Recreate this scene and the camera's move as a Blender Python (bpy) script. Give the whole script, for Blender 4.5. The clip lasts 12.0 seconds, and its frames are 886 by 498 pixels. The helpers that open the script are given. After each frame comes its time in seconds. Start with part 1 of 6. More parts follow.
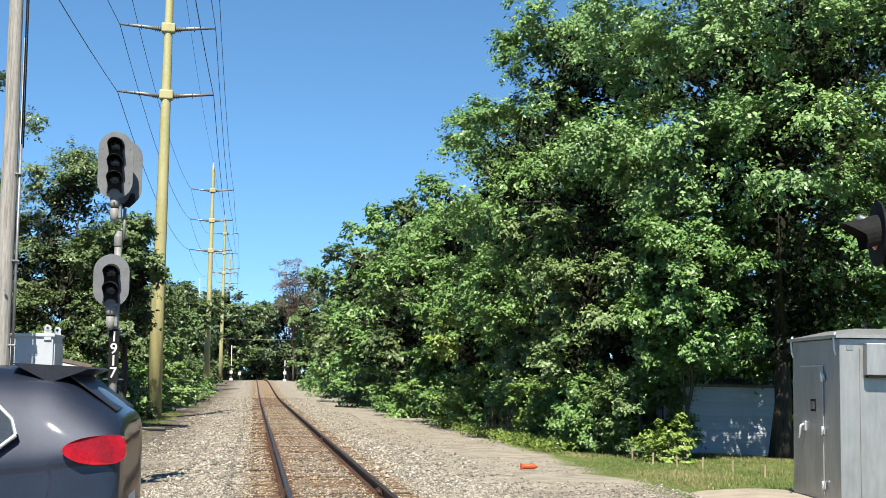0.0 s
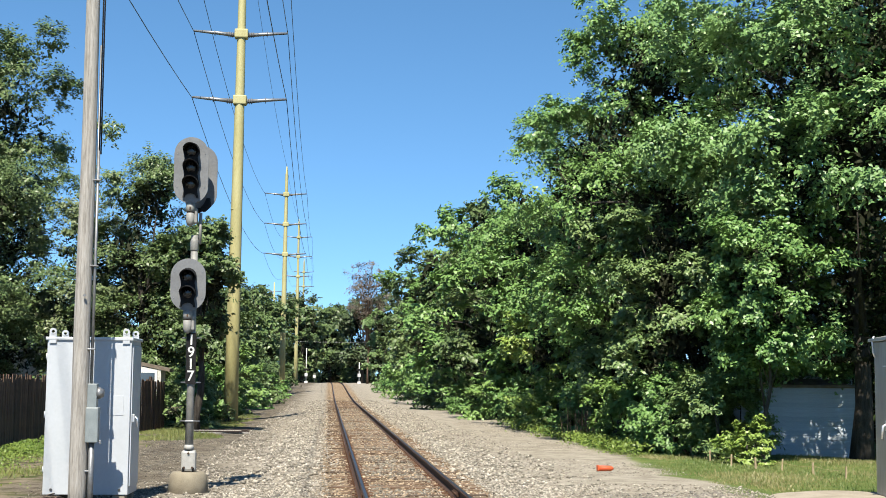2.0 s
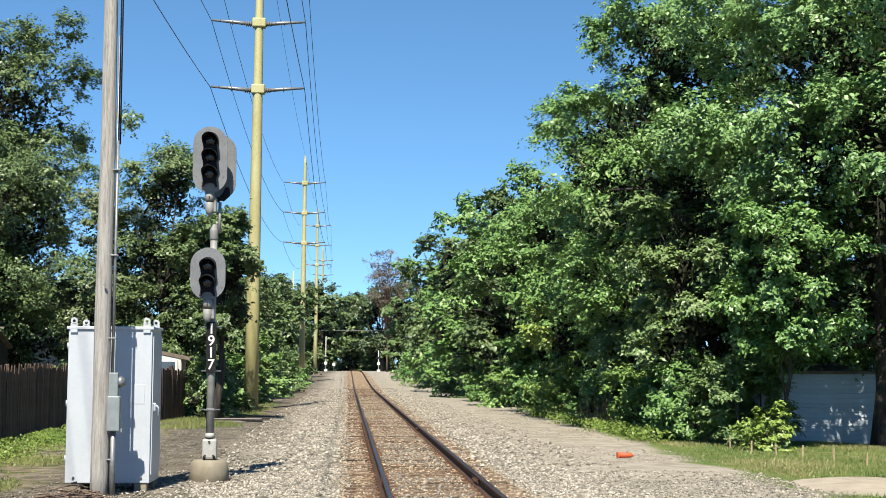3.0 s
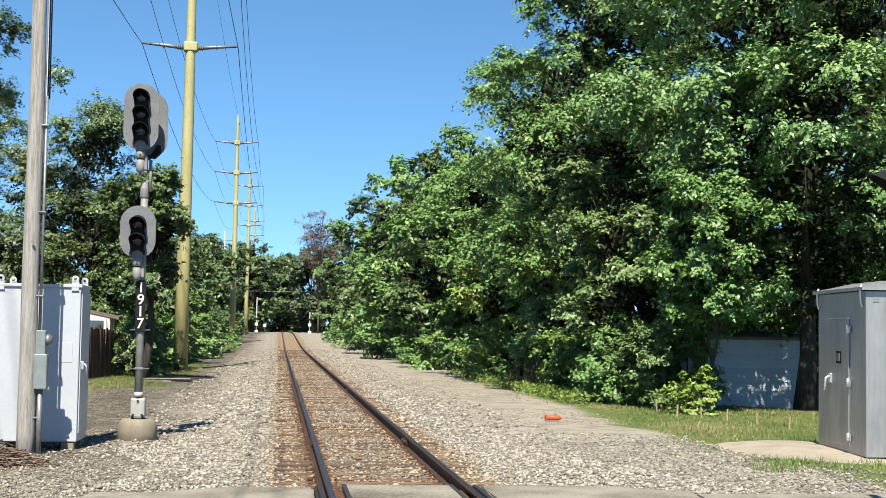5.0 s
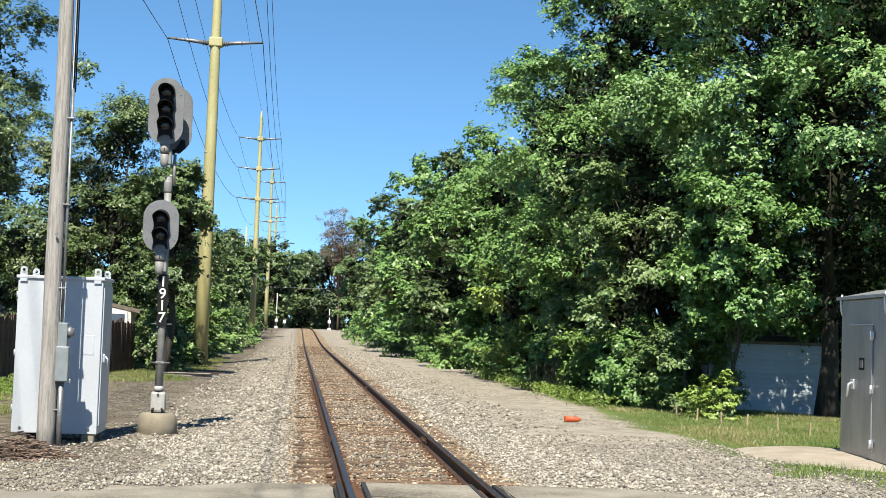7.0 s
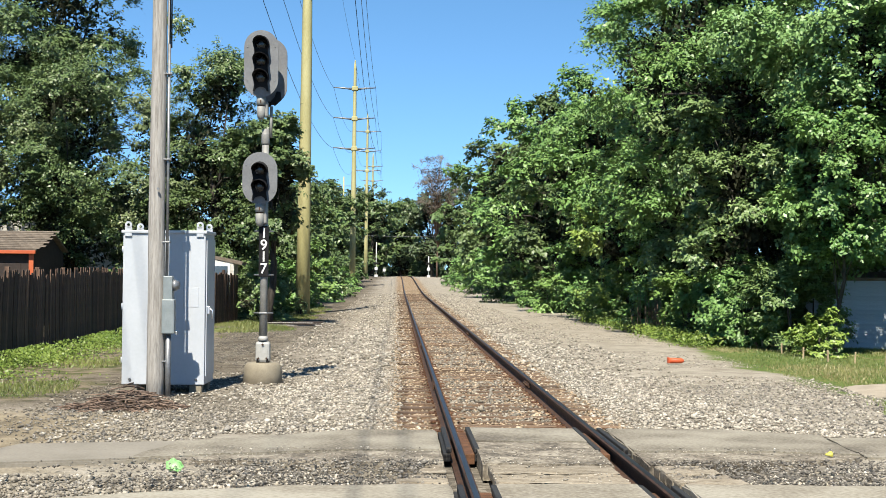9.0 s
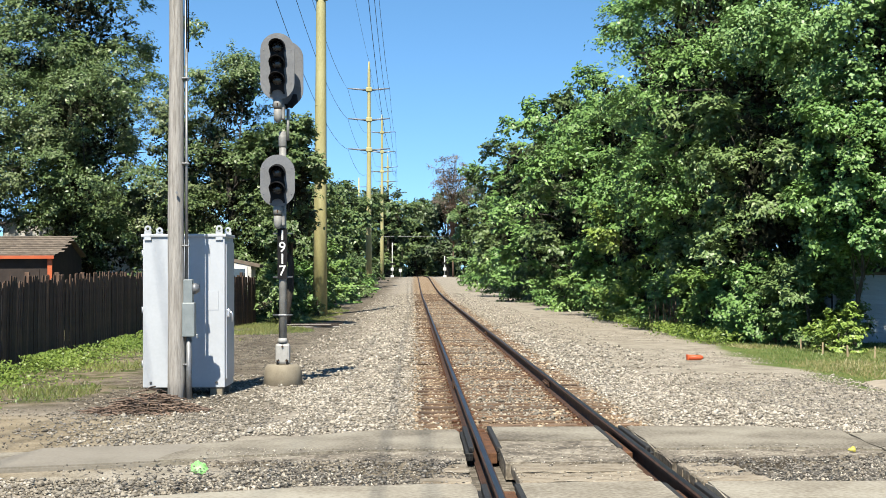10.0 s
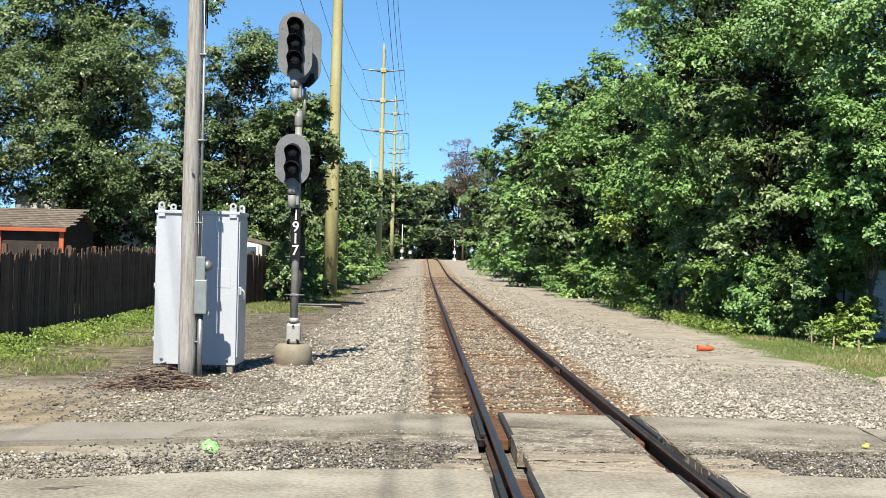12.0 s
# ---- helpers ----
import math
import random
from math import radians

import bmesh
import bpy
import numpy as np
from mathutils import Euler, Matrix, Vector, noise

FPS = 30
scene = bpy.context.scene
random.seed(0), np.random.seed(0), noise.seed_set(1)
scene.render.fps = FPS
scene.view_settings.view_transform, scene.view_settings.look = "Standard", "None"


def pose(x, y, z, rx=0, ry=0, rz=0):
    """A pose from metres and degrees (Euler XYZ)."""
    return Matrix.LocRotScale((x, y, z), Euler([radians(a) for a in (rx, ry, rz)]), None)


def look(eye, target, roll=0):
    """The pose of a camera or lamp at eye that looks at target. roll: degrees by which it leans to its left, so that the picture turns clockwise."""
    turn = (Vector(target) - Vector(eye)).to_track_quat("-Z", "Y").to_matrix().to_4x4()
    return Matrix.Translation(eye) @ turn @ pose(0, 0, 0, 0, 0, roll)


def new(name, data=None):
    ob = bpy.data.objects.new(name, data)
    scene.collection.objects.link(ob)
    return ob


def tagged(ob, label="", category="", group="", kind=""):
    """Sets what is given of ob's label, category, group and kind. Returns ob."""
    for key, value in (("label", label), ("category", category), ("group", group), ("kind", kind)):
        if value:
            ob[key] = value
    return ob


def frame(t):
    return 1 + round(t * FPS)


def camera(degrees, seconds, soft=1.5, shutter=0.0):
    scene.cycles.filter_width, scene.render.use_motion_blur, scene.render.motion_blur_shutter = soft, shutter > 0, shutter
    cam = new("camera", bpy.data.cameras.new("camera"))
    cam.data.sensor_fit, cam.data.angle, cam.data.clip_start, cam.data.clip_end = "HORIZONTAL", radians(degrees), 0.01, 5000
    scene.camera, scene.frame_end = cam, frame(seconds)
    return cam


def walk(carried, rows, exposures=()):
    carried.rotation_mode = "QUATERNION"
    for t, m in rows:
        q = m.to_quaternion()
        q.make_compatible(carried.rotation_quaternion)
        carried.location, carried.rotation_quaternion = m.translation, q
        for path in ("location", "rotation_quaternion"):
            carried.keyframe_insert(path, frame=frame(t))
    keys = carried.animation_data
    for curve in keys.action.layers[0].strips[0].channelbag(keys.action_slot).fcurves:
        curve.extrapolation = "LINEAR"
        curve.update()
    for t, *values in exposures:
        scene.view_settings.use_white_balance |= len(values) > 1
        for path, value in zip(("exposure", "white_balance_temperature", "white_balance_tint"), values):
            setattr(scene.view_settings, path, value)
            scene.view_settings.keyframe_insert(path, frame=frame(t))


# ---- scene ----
cam = camera(35.78, 12.0, soft=0.75)
PATH = [
    (0, pose(-1.3190, -0.1234, 1.6880, 95.4252, -0.7960, -7.8402)),
    (0.5, pose(-1.3282, -0.0996, 1.6939, 95.6170, -0.5513, -7.3980)),
    (1, pose(-1.3329, -0.1074, 1.6907, 95.6210, -0.5438, -6.5539)),
    (1.5, pose(-1.3378, -0.0771, 1.6841, 95.5653, -0.5850, -5.6588)),
    (2, pose(-1.3337, -0.0732, 1.6866, 95.4680, -0.5425, -4.7732)),
    (2.5, pose(-1.3317, -0.0926, 1.6860, 95.2935, -0.4311, -4.1317)),
    (3, pose(-1.3359, -0.0873, 1.6843, 94.9570, -0.3132, -3.9674)),
    (5, pose(-1.3318, -0.1259, 1.6696, 93.4370, -0.9316, -6.8306)),
    (5.5, pose(-1.3191, -0.1183, 1.6813, 93.5835, -1.2066, -7.3794)),
    (6, pose(-1.3198, -0.1076, 1.6747, 93.7517, -1.5548, -7.3792)),
    (6.5, pose(-1.3441, -0.1000, 1.6711, 93.7503, -1.8118, -6.8657)),
    (7, pose(-1.3569, -0.0796, 1.6700, 93.3811, -1.9411, -6.0308)),
    (9, pose(-1.3617, -0.0307, 1.6642, 91.0260, -0.5401, -1.8971)),
    (9.5, pose(-1.3596, -0.0378, 1.6615, 90.9697, -0.0891, -1.4280)),
    (10, pose(-1.4034, -0.0708, 1.6684, 91.0131, 0.2001, -1.2299)),
    (10.5, pose(-1.4497, -0.0995, 1.6608, 91.0539, 0.0840, -1.1753)),
    (11, pose(-1.4152, -0.0631, 1.6628, 90.8720, -0.2126, -1.0522)),
    (11.5, pose(-1.4182, -0.0047, 1.6787, 90.7406, -0.6208, -0.8516)),
    (12, pose(-1.4700, 0.0000, 1.6800, 90.3031, -1.3500, -0.8495)),
]
walk(cam, PATH)

SUN_DIR = Vector((-0.13, -0.72, 1.0)).normalized()
world = bpy.data.worlds.new("world")
scene.world = world
world.use_nodes = True
sky = world.node_tree.nodes.new("ShaderNodeTexSky")
sky.sky_type, sky.sun_disc = "NISHITA", False
sky.sun_elevation = math.asin(SUN_DIR.z)
sky.sun_rotation = math.pi + math.atan2(SUN_DIR.x, -SUN_DIR.y)
sky.air_density, sky.dust_density, sky.ozone_density, sky.altitude = 0.6, 0.0, 3.0, 200
# clear dry air: the pale band lies below the skyline
coords, lift, unit = (world.node_tree.nodes.new(k) for k in ("ShaderNodeTexCoord", "ShaderNodeMapping", "ShaderNodeVectorMath"))
lift.inputs["Location"].default_value = (0, 0, 0.07)
unit.operation = "NORMALIZE"
world.node_tree.links.new(coords.outputs["Generated"], lift.inputs[0])
world.node_tree.links.new(lift.outputs[0], unit.inputs[0])
world.node_tree.links.new(unit.outputs[0], sky.inputs[0])
tone = world.node_tree.nodes.new("ShaderNodeHueSaturation")
tone.inputs["Saturation"].default_value = 1.12
tone.inputs["Hue"].default_value = 0.489
world.node_tree.links.new(sky.outputs[0], tone.inputs["Color"])
world.node_tree.links.new(tone.outputs[0], world.node_tree.nodes["Background"].inputs[0])
world.node_tree.nodes["Background"].inputs[1].default_value = 0.096
sun = new("sun", bpy.data.lights.new("sun", "SUN"))
sun.data.energy, sun.data.angle, sun.data.color = 5.0, radians(0.53), (1.0, 0.93, 0.80)
sun.matrix_world = look(SUN_DIR * 60, (0, 0, 0))
scene.view_settings.exposure = 1.16


# ---- materials ----
def material(name, stops, scale=8.0, rough=0.8, metal=0.0, bump=0.2, fine=60.0, stretch=(1, 1, 1), spread=0.12,
             island=0.0, piece=0.0, coat=0.0, bump_size=0.01, specular=0.5):
    """Stops: colours along a two-scale noise. island / piece: value spread from island to island, object to object."""
    m = bpy.data.materials.new(name)
    m.use_nodes = True
    nt = m.node_tree
    n, link = nt.nodes, nt.links.new
    b = n["Principled BSDF"]
    co = n.new("ShaderNodeTexCoord")
    mp = n.new("ShaderNodeMapping")
    mp.inputs["Scale"].default_value = stretch
    link(co.outputs["Object"], mp.inputs[0])
    big, small = n.new("ShaderNodeTexNoise"), n.new("ShaderNodeTexNoise")
    for t, s, d in ((big, scale, 4), (small, fine, 6)):
        t.inputs["Scale"].default_value, t.inputs["Detail"].default_value = s, d
        link(mp.outputs[0], t.inputs["Vector"])
    mix = n.new("ShaderNodeMath")
    mix.operation = "MULTIPLY_ADD"
    mix.inputs[1].default_value = 0.45
    link(small.outputs[0], mix.inputs[0])
    half = n.new("ShaderNodeMath")
    half.operation = "MULTIPLY"
    half.inputs[1].default_value = 0.55
    link(big.outputs[0], half.inputs[0])
    link(half.outputs[0], mix.inputs[2])
    ramp = n.new("ShaderNodeValToRGB")
    link(mix.outputs[0], ramp.inputs[0])
    e = ramp.color_ramp.elements
    while len(e) < len(stops):
        e.new(0.5)
    for i, c in enumerate(stops):
        e[i].position = 0.5 + spread * (2 * i / max(1, len(stops) - 1) - 1)
        e[i].color = (*c, 1)
    col = ramp.outputs[0]
    for amount, node, sock in ((island, "ShaderNodeNewGeometry", "Random Per Island"), (piece, "ShaderNodeObjectInfo", "Random")):
        if amount:
            src, hsv, rng = n.new(node), n.new("ShaderNodeHueSaturation"), n.new("ShaderNodeMapRange")
            rng.inputs["To Min"].default_value, rng.inputs["To Max"].default_value = 1 - amount, 1 + amount
            link(src.outputs[sock], rng.inputs["Value"])
            link(rng.outputs[0], hsv.inputs["Value"])
            link(col, hsv.inputs["Color"])
            col = hsv.outputs[0]
    link(col, b.inputs["Base Color"])
    b.inputs["Roughness"].default_value, b.inputs["Metallic"].default_value = rough, metal
    b.inputs["Specular IOR Level"].default_value = specular
    b.inputs["Coat Weight"].default_value = coat
    if bump:
        bp = n.new("ShaderNodeBump")
        bp.inputs["Strength"].default_value, bp.inputs["Distance"].default_value = bump, bump_size
        link(mix.outputs[0], bp.inputs["Height"])
        link(bp.outputs[0], b.inputs["Normal"])
    return m


def leaf_material(name, dark, light, warm, through_light=0.07):
    m = bpy.data.materials.new(name)
    m.use_nodes = True
    n, link = m.node_tree.nodes, m.node_tree.links.new
    b, out = n["Principled BSDF"], n["Material Output"]
    geo, co, ns = n.new("ShaderNodeNewGeometry"), n.new("ShaderNodeTexCoord"), n.new("ShaderNodeTexNoise")
    ns.inputs["Scale"].default_value, ns.inputs["Detail"].default_value = 0.45, 3
    link(co.outputs["Object"], ns.inputs["Vector"])
    ramp = n.new("ShaderNodeValToRGB")
    ramp.color_ramp.elements[0].color, ramp.color_ramp.elements[1].color = (*dark, 1), (*light, 1)
    last = ramp.color_ramp.elements.new(0.96)
    last.color = (*warm, 1)
    ramp.color_ramp.elements[1].position = 0.8 if ramp.color_ramp.elements[1].position == 0.96 else ramp.color_ramp.elements[1].position
    add = n.new("ShaderNodeMath")
    add.operation = "MULTIPLY_ADD"
    add.inputs[1].default_value = 0.5
    link(geo.outputs["Random Per Island"], add.inputs[0])
    sc = n.new("ShaderNodeMapRange")
    sc.inputs["From Min"].default_value, sc.inputs["From Max"].default_value = 0.3, 0.7
    sc.inputs["To Max"].default_value = 0.5
    link(ns.outputs[0], sc.inputs["Value"])
    link(sc.outputs[0], add.inputs[2])
    link(add.outputs[0], ramp.inputs[0])
    link(ramp.outputs[0], b.inputs["Base Color"])
    b.inputs["Roughness"].default_value = 0.44
    b.inputs["Specular IOR Level"].default_value = 0.42
    tr, mx = n.new("ShaderNodeBsdfTranslucent"), n.new("ShaderNodeMixShader")
    link(ramp.outputs[0], tr.inputs[0])
    mx.inputs[0].default_value = through_light
    link(b.outputs[0], mx.inputs[1])
    link(tr.outputs[0], mx.inputs[2])
    link(mx.outputs[0], out.inputs[0])
    return m


M = {}
M["concrete"] = material("concrete", [(0.134, 0.116, 0.086), (0.207, 0.186, 0.145), (0.271, 0.253, 0.205)], 1.1, 0.92, bump=0.9, fine=26, spread=0.10)
M["concrete_old"] = material("concrete_old", [(0.083, 0.071, 0.053), (0.174, 0.156, 0.121), (0.238, 0.220, 0.177)], 1.4, 0.94, bump=0.8, fine=30, spread=0.13)
M["aggregate"] = material("aggregate", [(0.049, 0.041, 0.030), (0.147, 0.126, 0.096), (0.282, 0.253, 0.200)], 3.0, 0.95, bump=1.0, fine=24, spread=0.12, bump_size=0.02)
M["footing"] = material("footing", [(0.156, 0.134, 0.098), (0.218, 0.192, 0.140)], 5, 0.9, bump=0.5, fine=70)
M["rail_side"] = material("rail_side", [(0.026, 0.015, 0.009), (0.057, 0.028, 0.016), (0.083, 0.044, 0.026)], 6, 0.75, 0.3, fine=90)
M["rail_top"] = material("rail_top", [(0.052, 0.049, 0.047), (0.104, 0.098, 0.093)], 3, 0.42, 0.9, bump=0.05, stretch=(20, 0.5, 1))
M["rust"] = material("rust", [(0.036, 0.015, 0.007), (0.083, 0.036, 0.015), (0.125, 0.057, 0.026)], 14, 0.9, 0.1, bump=0.6, fine=120)
M["tie"] = material("tie", [(0.035, 0.021, 0.013), (0.098, 0.061, 0.036), (0.159, 0.109, 0.070)], 3, 0.95, bump=0.9, fine=30, stretch=(1, 9, 9), piece=0.35)
M["rubber"] = material("rubber", [(0.011, 0.011, 0.011), (0.023, 0.023, 0.022)], 9, 0.75, bump=0.3)
M["timber_pale"] = material("timber_pale", [(0.098, 0.078, 0.051), (0.203, 0.172, 0.126), (0.282, 0.249, 0.194)], 3, 0.93, bump=0.8, fine=24, stretch=(1.2, 3.5, 3.5), piece=0.14, spread=0.16)
M["cab_white"] = material("cab_white", [(0.344, 0.369, 0.399), (0.399, 0.423, 0.454)], 1.5, 0.42, bump=0.04, fine=25, spread=0.2)
M["steel"] = material("steel", [(0.240, 0.244, 0.246), (0.323, 0.326, 0.326), (0.398, 0.400, 0.399)], 1.2, 0.40, 0.55, bump=0.03, fine=9, stretch=(1.5, 1.5, 0.3), spread=0.2)
M["galv"] = material("galv", [(0.156, 0.160, 0.166), (0.238, 0.244, 0.249)], 14, 0.5, 0.6, bump=0.1, fine=80)
M["mast_paint"] = material("mast_paint", [(0.147, 0.147, 0.139), (0.222, 0.222, 0.208)], 8, 0.55, 0.05, bump=0.12, fine=60)
M["cast_grey"] = material("cast_grey", [(0.155, 0.155, 0.144), (0.214, 0.214, 0.203)], 9, 0.6, 0.0, bump=0.2, fine=70)
M["cast_pale"] = material("cast_pale", [(0.250, 0.250, 0.238), (0.330, 0.330, 0.315)], 9, 0.6, 0.0, bump=0.2, fine=70)
M["target_grey"] = material("target_grey", [(0.100, 0.105, 0.113), (0.135, 0.141, 0.148)], 4, 0.6, 0.0, bump=0.06, fine=30)
M["black"] = material("black", [(0.005, 0.005, 0.006), (0.014, 0.014, 0.015)], 9, 0.85, bump=0.1, specular=0.2)
M["tint"] = material("tint", [(0.012, 0.014, 0.020), (0.020, 0.022, 0.030)], 3, 0.5, bump=0, specular=0.2)
M["concrete_grey"] = material("concrete_grey", [(0.138, 0.125, 0.098), (0.177, 0.160, 0.131), (0.203, 0.187, 0.154)], 1.5, 0.92, bump=0.3, fine=40, spread=0.15)
M["lens"] = material("lens", [(0.008, 0.008, 0.009), (0.020, 0.020, 0.022)], 6, 0.22, bump=0, coat=0.22, specular=0.4)
M["red_lens"] = material("red_lens", [(0.164, 0.006, 0.008), (0.237, 0.013, 0.013)], 30, 0.15, bump=0.3, coat=1.0)
M["white_paint"] = material("white_paint", [(0.487, 0.487, 0.473), (0.568, 0.568, 0.554)], 9, 0.5, bump=0.05)
M["box_grey"] = material("box_grey", [(0.145, 0.171, 0.177), (0.197, 0.223, 0.228)], 8, 0.5, 0.1, bump=0.06)
M["glass"] = material("glass", [(0.030, 0.035, 0.040), (0.050, 0.055, 0.060)], 3, 0.05, bump=0, coat=1.0)
M["pole_wood"] = material("pole_wood", [(0.156, 0.144, 0.129), (0.248, 0.235, 0.216), (0.319, 0.306, 0.284)], 5, 0.9, bump=0.8, fine=26, stretch=(7, 7, 0.35))
M["tower"] = material("tower", [(0.259, 0.239, 0.105), (0.322, 0.299, 0.138), (0.371, 0.350, 0.181)], 0.8, 0.65, bump=0.15, fine=20, stretch=(2, 2, 0.4))
M["wire"] = material("wire", [(0.023, 0.026, 0.033), (0.040, 0.043, 0.049)], 3, 0.5, 0.4, bump=0)
M["fence"] = material("fence", [(0.026, 0.016, 0.010), (0.064, 0.038, 0.026), (0.116, 0.073, 0.049)], 3, 0.95, bump=0.8, fine=20, stretch=(8, 8, 0.5), piece=0.4)
M["orange_paint"] = material("orange_paint", [(0.322, 0.057, 0.015), (0.389, 0.088, 0.026)], 3, 0.6, bump=0.1)
M["ochre_paint"] = material("ochre_paint", [(0.322, 0.177, 0.036), (0.373, 0.218, 0.052)], 3, 0.6, bump=0.1, stretch=(1, 1, 6))
M["dark_wood"] = material("dark_wood", [(0.016, 0.011, 0.009), (0.032, 0.022, 0.018)], 4, 0.9, bump=0.4)
M["shingle"] = material("shingle", [(0.067, 0.052, 0.039), (0.114, 0.091, 0.070), (0.150, 0.125, 0.098)], 4, 0.95, bump=0.6, fine=90, piece=0.25)
M["siding_blue"] = material("siding_blue", [(0.304, 0.347, 0.389), (0.377, 0.419, 0.462)], 3, 0.6, bump=0.15, fine=30, stretch=(0.6, 1, 4), piece=0.08)
M["siding_white"] = material("siding_white", [(0.403, 0.389, 0.350), (0.493, 0.480, 0.440)], 3, 0.7, bump=0.15, piece=0.05)
M["bark"] = material("bark", [(0.015, 0.013, 0.010), (0.034, 0.028, 0.022), (0.058, 0.050, 0.040)], 4, 0.95, bump=1.0, fine=22, stretch=(4, 4, 0.7), bump_size=0.03)
M["dead_wood"] = material("dead_wood", [(0.083, 0.052, 0.036), (0.140, 0.093, 0.067)], 4, 0.95, bump=0.3)
M["twig"] = material("twig", [(0.079, 0.053, 0.040), (0.184, 0.131, 0.098)], 5, 0.95, bump=0.3, island=0.4)
# near-black green that paints shade into the insides of the crowns
M["shade_twig"] = material("shade_twig", [(0.012, 0.014, 0.008), (0.034, 0.038, 0.022)], 5, 0.95, bump=0.2, specular=0.1)
M["stake"] = material("stake", [(0.259, 0.197, 0.114), (0.332, 0.270, 0.171)], 8, 0.9, bump=0.3, piece=0.15)
M["orange_plastic"] = material("orange_plastic", [(0.404, 0.052, 0.011), (0.456, 0.088, 0.026)], 10, 0.55, bump=0.1)
M["lime"] = material("lime", [(0.131, 0.328, 0.092), (0.223, 0.433, 0.171)], 8, 0.45, bump=0.3)
M["yellow_plastic"] = material("yellow_plastic", [(0.373, 0.342, 0.041), (0.441, 0.404, 0.093)], 8, 0.5, bump=0.2)
M["stone"] = material("stone", [(0.156, 0.134, 0.104), (0.270, 0.244, 0.199), (0.363, 0.337, 0.290)], 6, 0.92, bump=0.5, fine=60, island=0.55)
M["stone_grey"] = material("stone_grey", [(0.098, 0.091, 0.079), (0.164, 0.152, 0.134), (0.243, 0.226, 0.200)], 6, 0.92, bump=0.5, fine=60, island=0.5)
M["stone_tan"] = material("stone_tan", [(0.096, 0.084, 0.066), (0.170, 0.150, 0.119), (0.249, 0.227, 0.187)], 6, 0.92, bump=0.5, fine=60, island=0.5)
M["stone_dark"] = material("stone_dark", [(0.056, 0.051, 0.045), (0.112, 0.102, 0.087), (0.216, 0.197, 0.168)], 6, 0.92, bump=0.5, fine=60, island=0.5)
M["stone_rust"] = material("stone_rust", [(0.138, 0.088, 0.049), (0.256, 0.197, 0.131), (0.354, 0.299, 0.226)], 5, 0.95, bump=0.5, fine=60, island=0.5)
M["car_paint"] = material("car_paint", [(0.010, 0.014, 0.028), (0.014, 0.019, 0.035)], 3, 0.5, 0.35, bump=0, coat=0.45, specular=0.3)
M["car_lamp"] = material("car_lamp", [(0.137, 0.001, 0.001), (0.286, 0.001, 0.006)], 9, 0.3, bump=0.05, coat=0.4, specular=0.2)
M["tar"] = material("tar", [(0.033, 0.030, 0.026), (0.075, 0.067, 0.054), (0.138, 0.121, 0.098)], 9, 0.95, bump=0.9, fine=80, spread=0.12)
M["chrome"] = material("chrome", [(0.620, 0.630, 0.650), (0.720, 0.730, 0.750)], 3, 0.38, 0.75, bump=0)
M["tyre"] = material("tyre", [(0.011, 0.011, 0.011), (0.019, 0.019, 0.019)], 12, 0.85, bump=0.3)
M["grass"] = leaf_material("grass", (0.051, 0.119, 0.020), (0.128, 0.230, 0.045), (0.264, 0.255, 0.094), 0.25)
M["straw"] = leaf_material("straw", (0.200, 0.170, 0.070), (0.270, 0.235, 0.105), (0.330, 0.300, 0.150), 0.2)
M["weed"] = leaf_material("weed", (0.069, 0.139, 0.022), (0.149, 0.256, 0.048), (0.230, 0.299, 0.064), 0.35)
M["leaf"] = leaf_material("leaf", (0.065, 0.149, 0.038), (0.116, 0.233, 0.059), (0.169, 0.281, 0.078))
M["leaf_tall"] = leaf_material("leaf_tall", (0.079, 0.173, 0.050), (0.142, 0.272, 0.078), (0.201, 0.318, 0.108), 0.13)
M["leaf_light"] = leaf_material("leaf_light", (0.089, 0.174, 0.038), (0.141, 0.253, 0.057), (0.194, 0.296, 0.082))
M["leaf_olive"] = leaf_material("leaf_olive", (0.065, 0.125, 0.037), (0.116, 0.197, 0.059), (0.174, 0.242, 0.086))
M["leaf_deep"] = leaf_material("leaf_deep", (0.049, 0.091, 0.029), (0.082, 0.135, 0.042), (0.117, 0.163, 0.057))
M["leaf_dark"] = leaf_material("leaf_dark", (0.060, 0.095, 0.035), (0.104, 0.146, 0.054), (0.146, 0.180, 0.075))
M["leaf_far"] = leaf_material("leaf_far", (0.034, 0.060, 0.026), (0.058, 0.092, 0.038), (0.078, 0.110, 0.046))
M["leaf_bright"] = leaf_material("leaf_bright", (0.103, 0.186, 0.028), (0.173, 0.279, 0.045), (0.251, 0.326, 0.075))
M["twig_fuzz"] = leaf_material("twig_fuzz", (0.087, 0.069, 0.055), (0.139, 0.109, 0.086), (0.175, 0.146, 0.113))


# ---- mesh helpers ----
def box(bm, c, s, m=None, taper=1.0, bevel=0.0):
    r = bmesh.ops.create_cube(bm, size=1)
    vs = r["verts"]
    for v in vs:
        k = taper if v.co.z > 0 else 1
        v.co = Vector((v.co.x * s[0] * k, v.co.y * s[1] * k, v.co.z * s[2]))
    if bevel:
        es = list({e for v in vs for e in v.link_edges})
        r2 = bmesh.ops.bevel(bm, geom=es, offset=bevel, segments=2, affect="EDGES", profile=0.5)
        vs = list({v for f in r2["faces"] for v in f.verts} | {v for v in vs if v.is_valid})
    for v in vs:
        v.co = (m @ v.co if m else v.co) + Vector(c)
    return vs


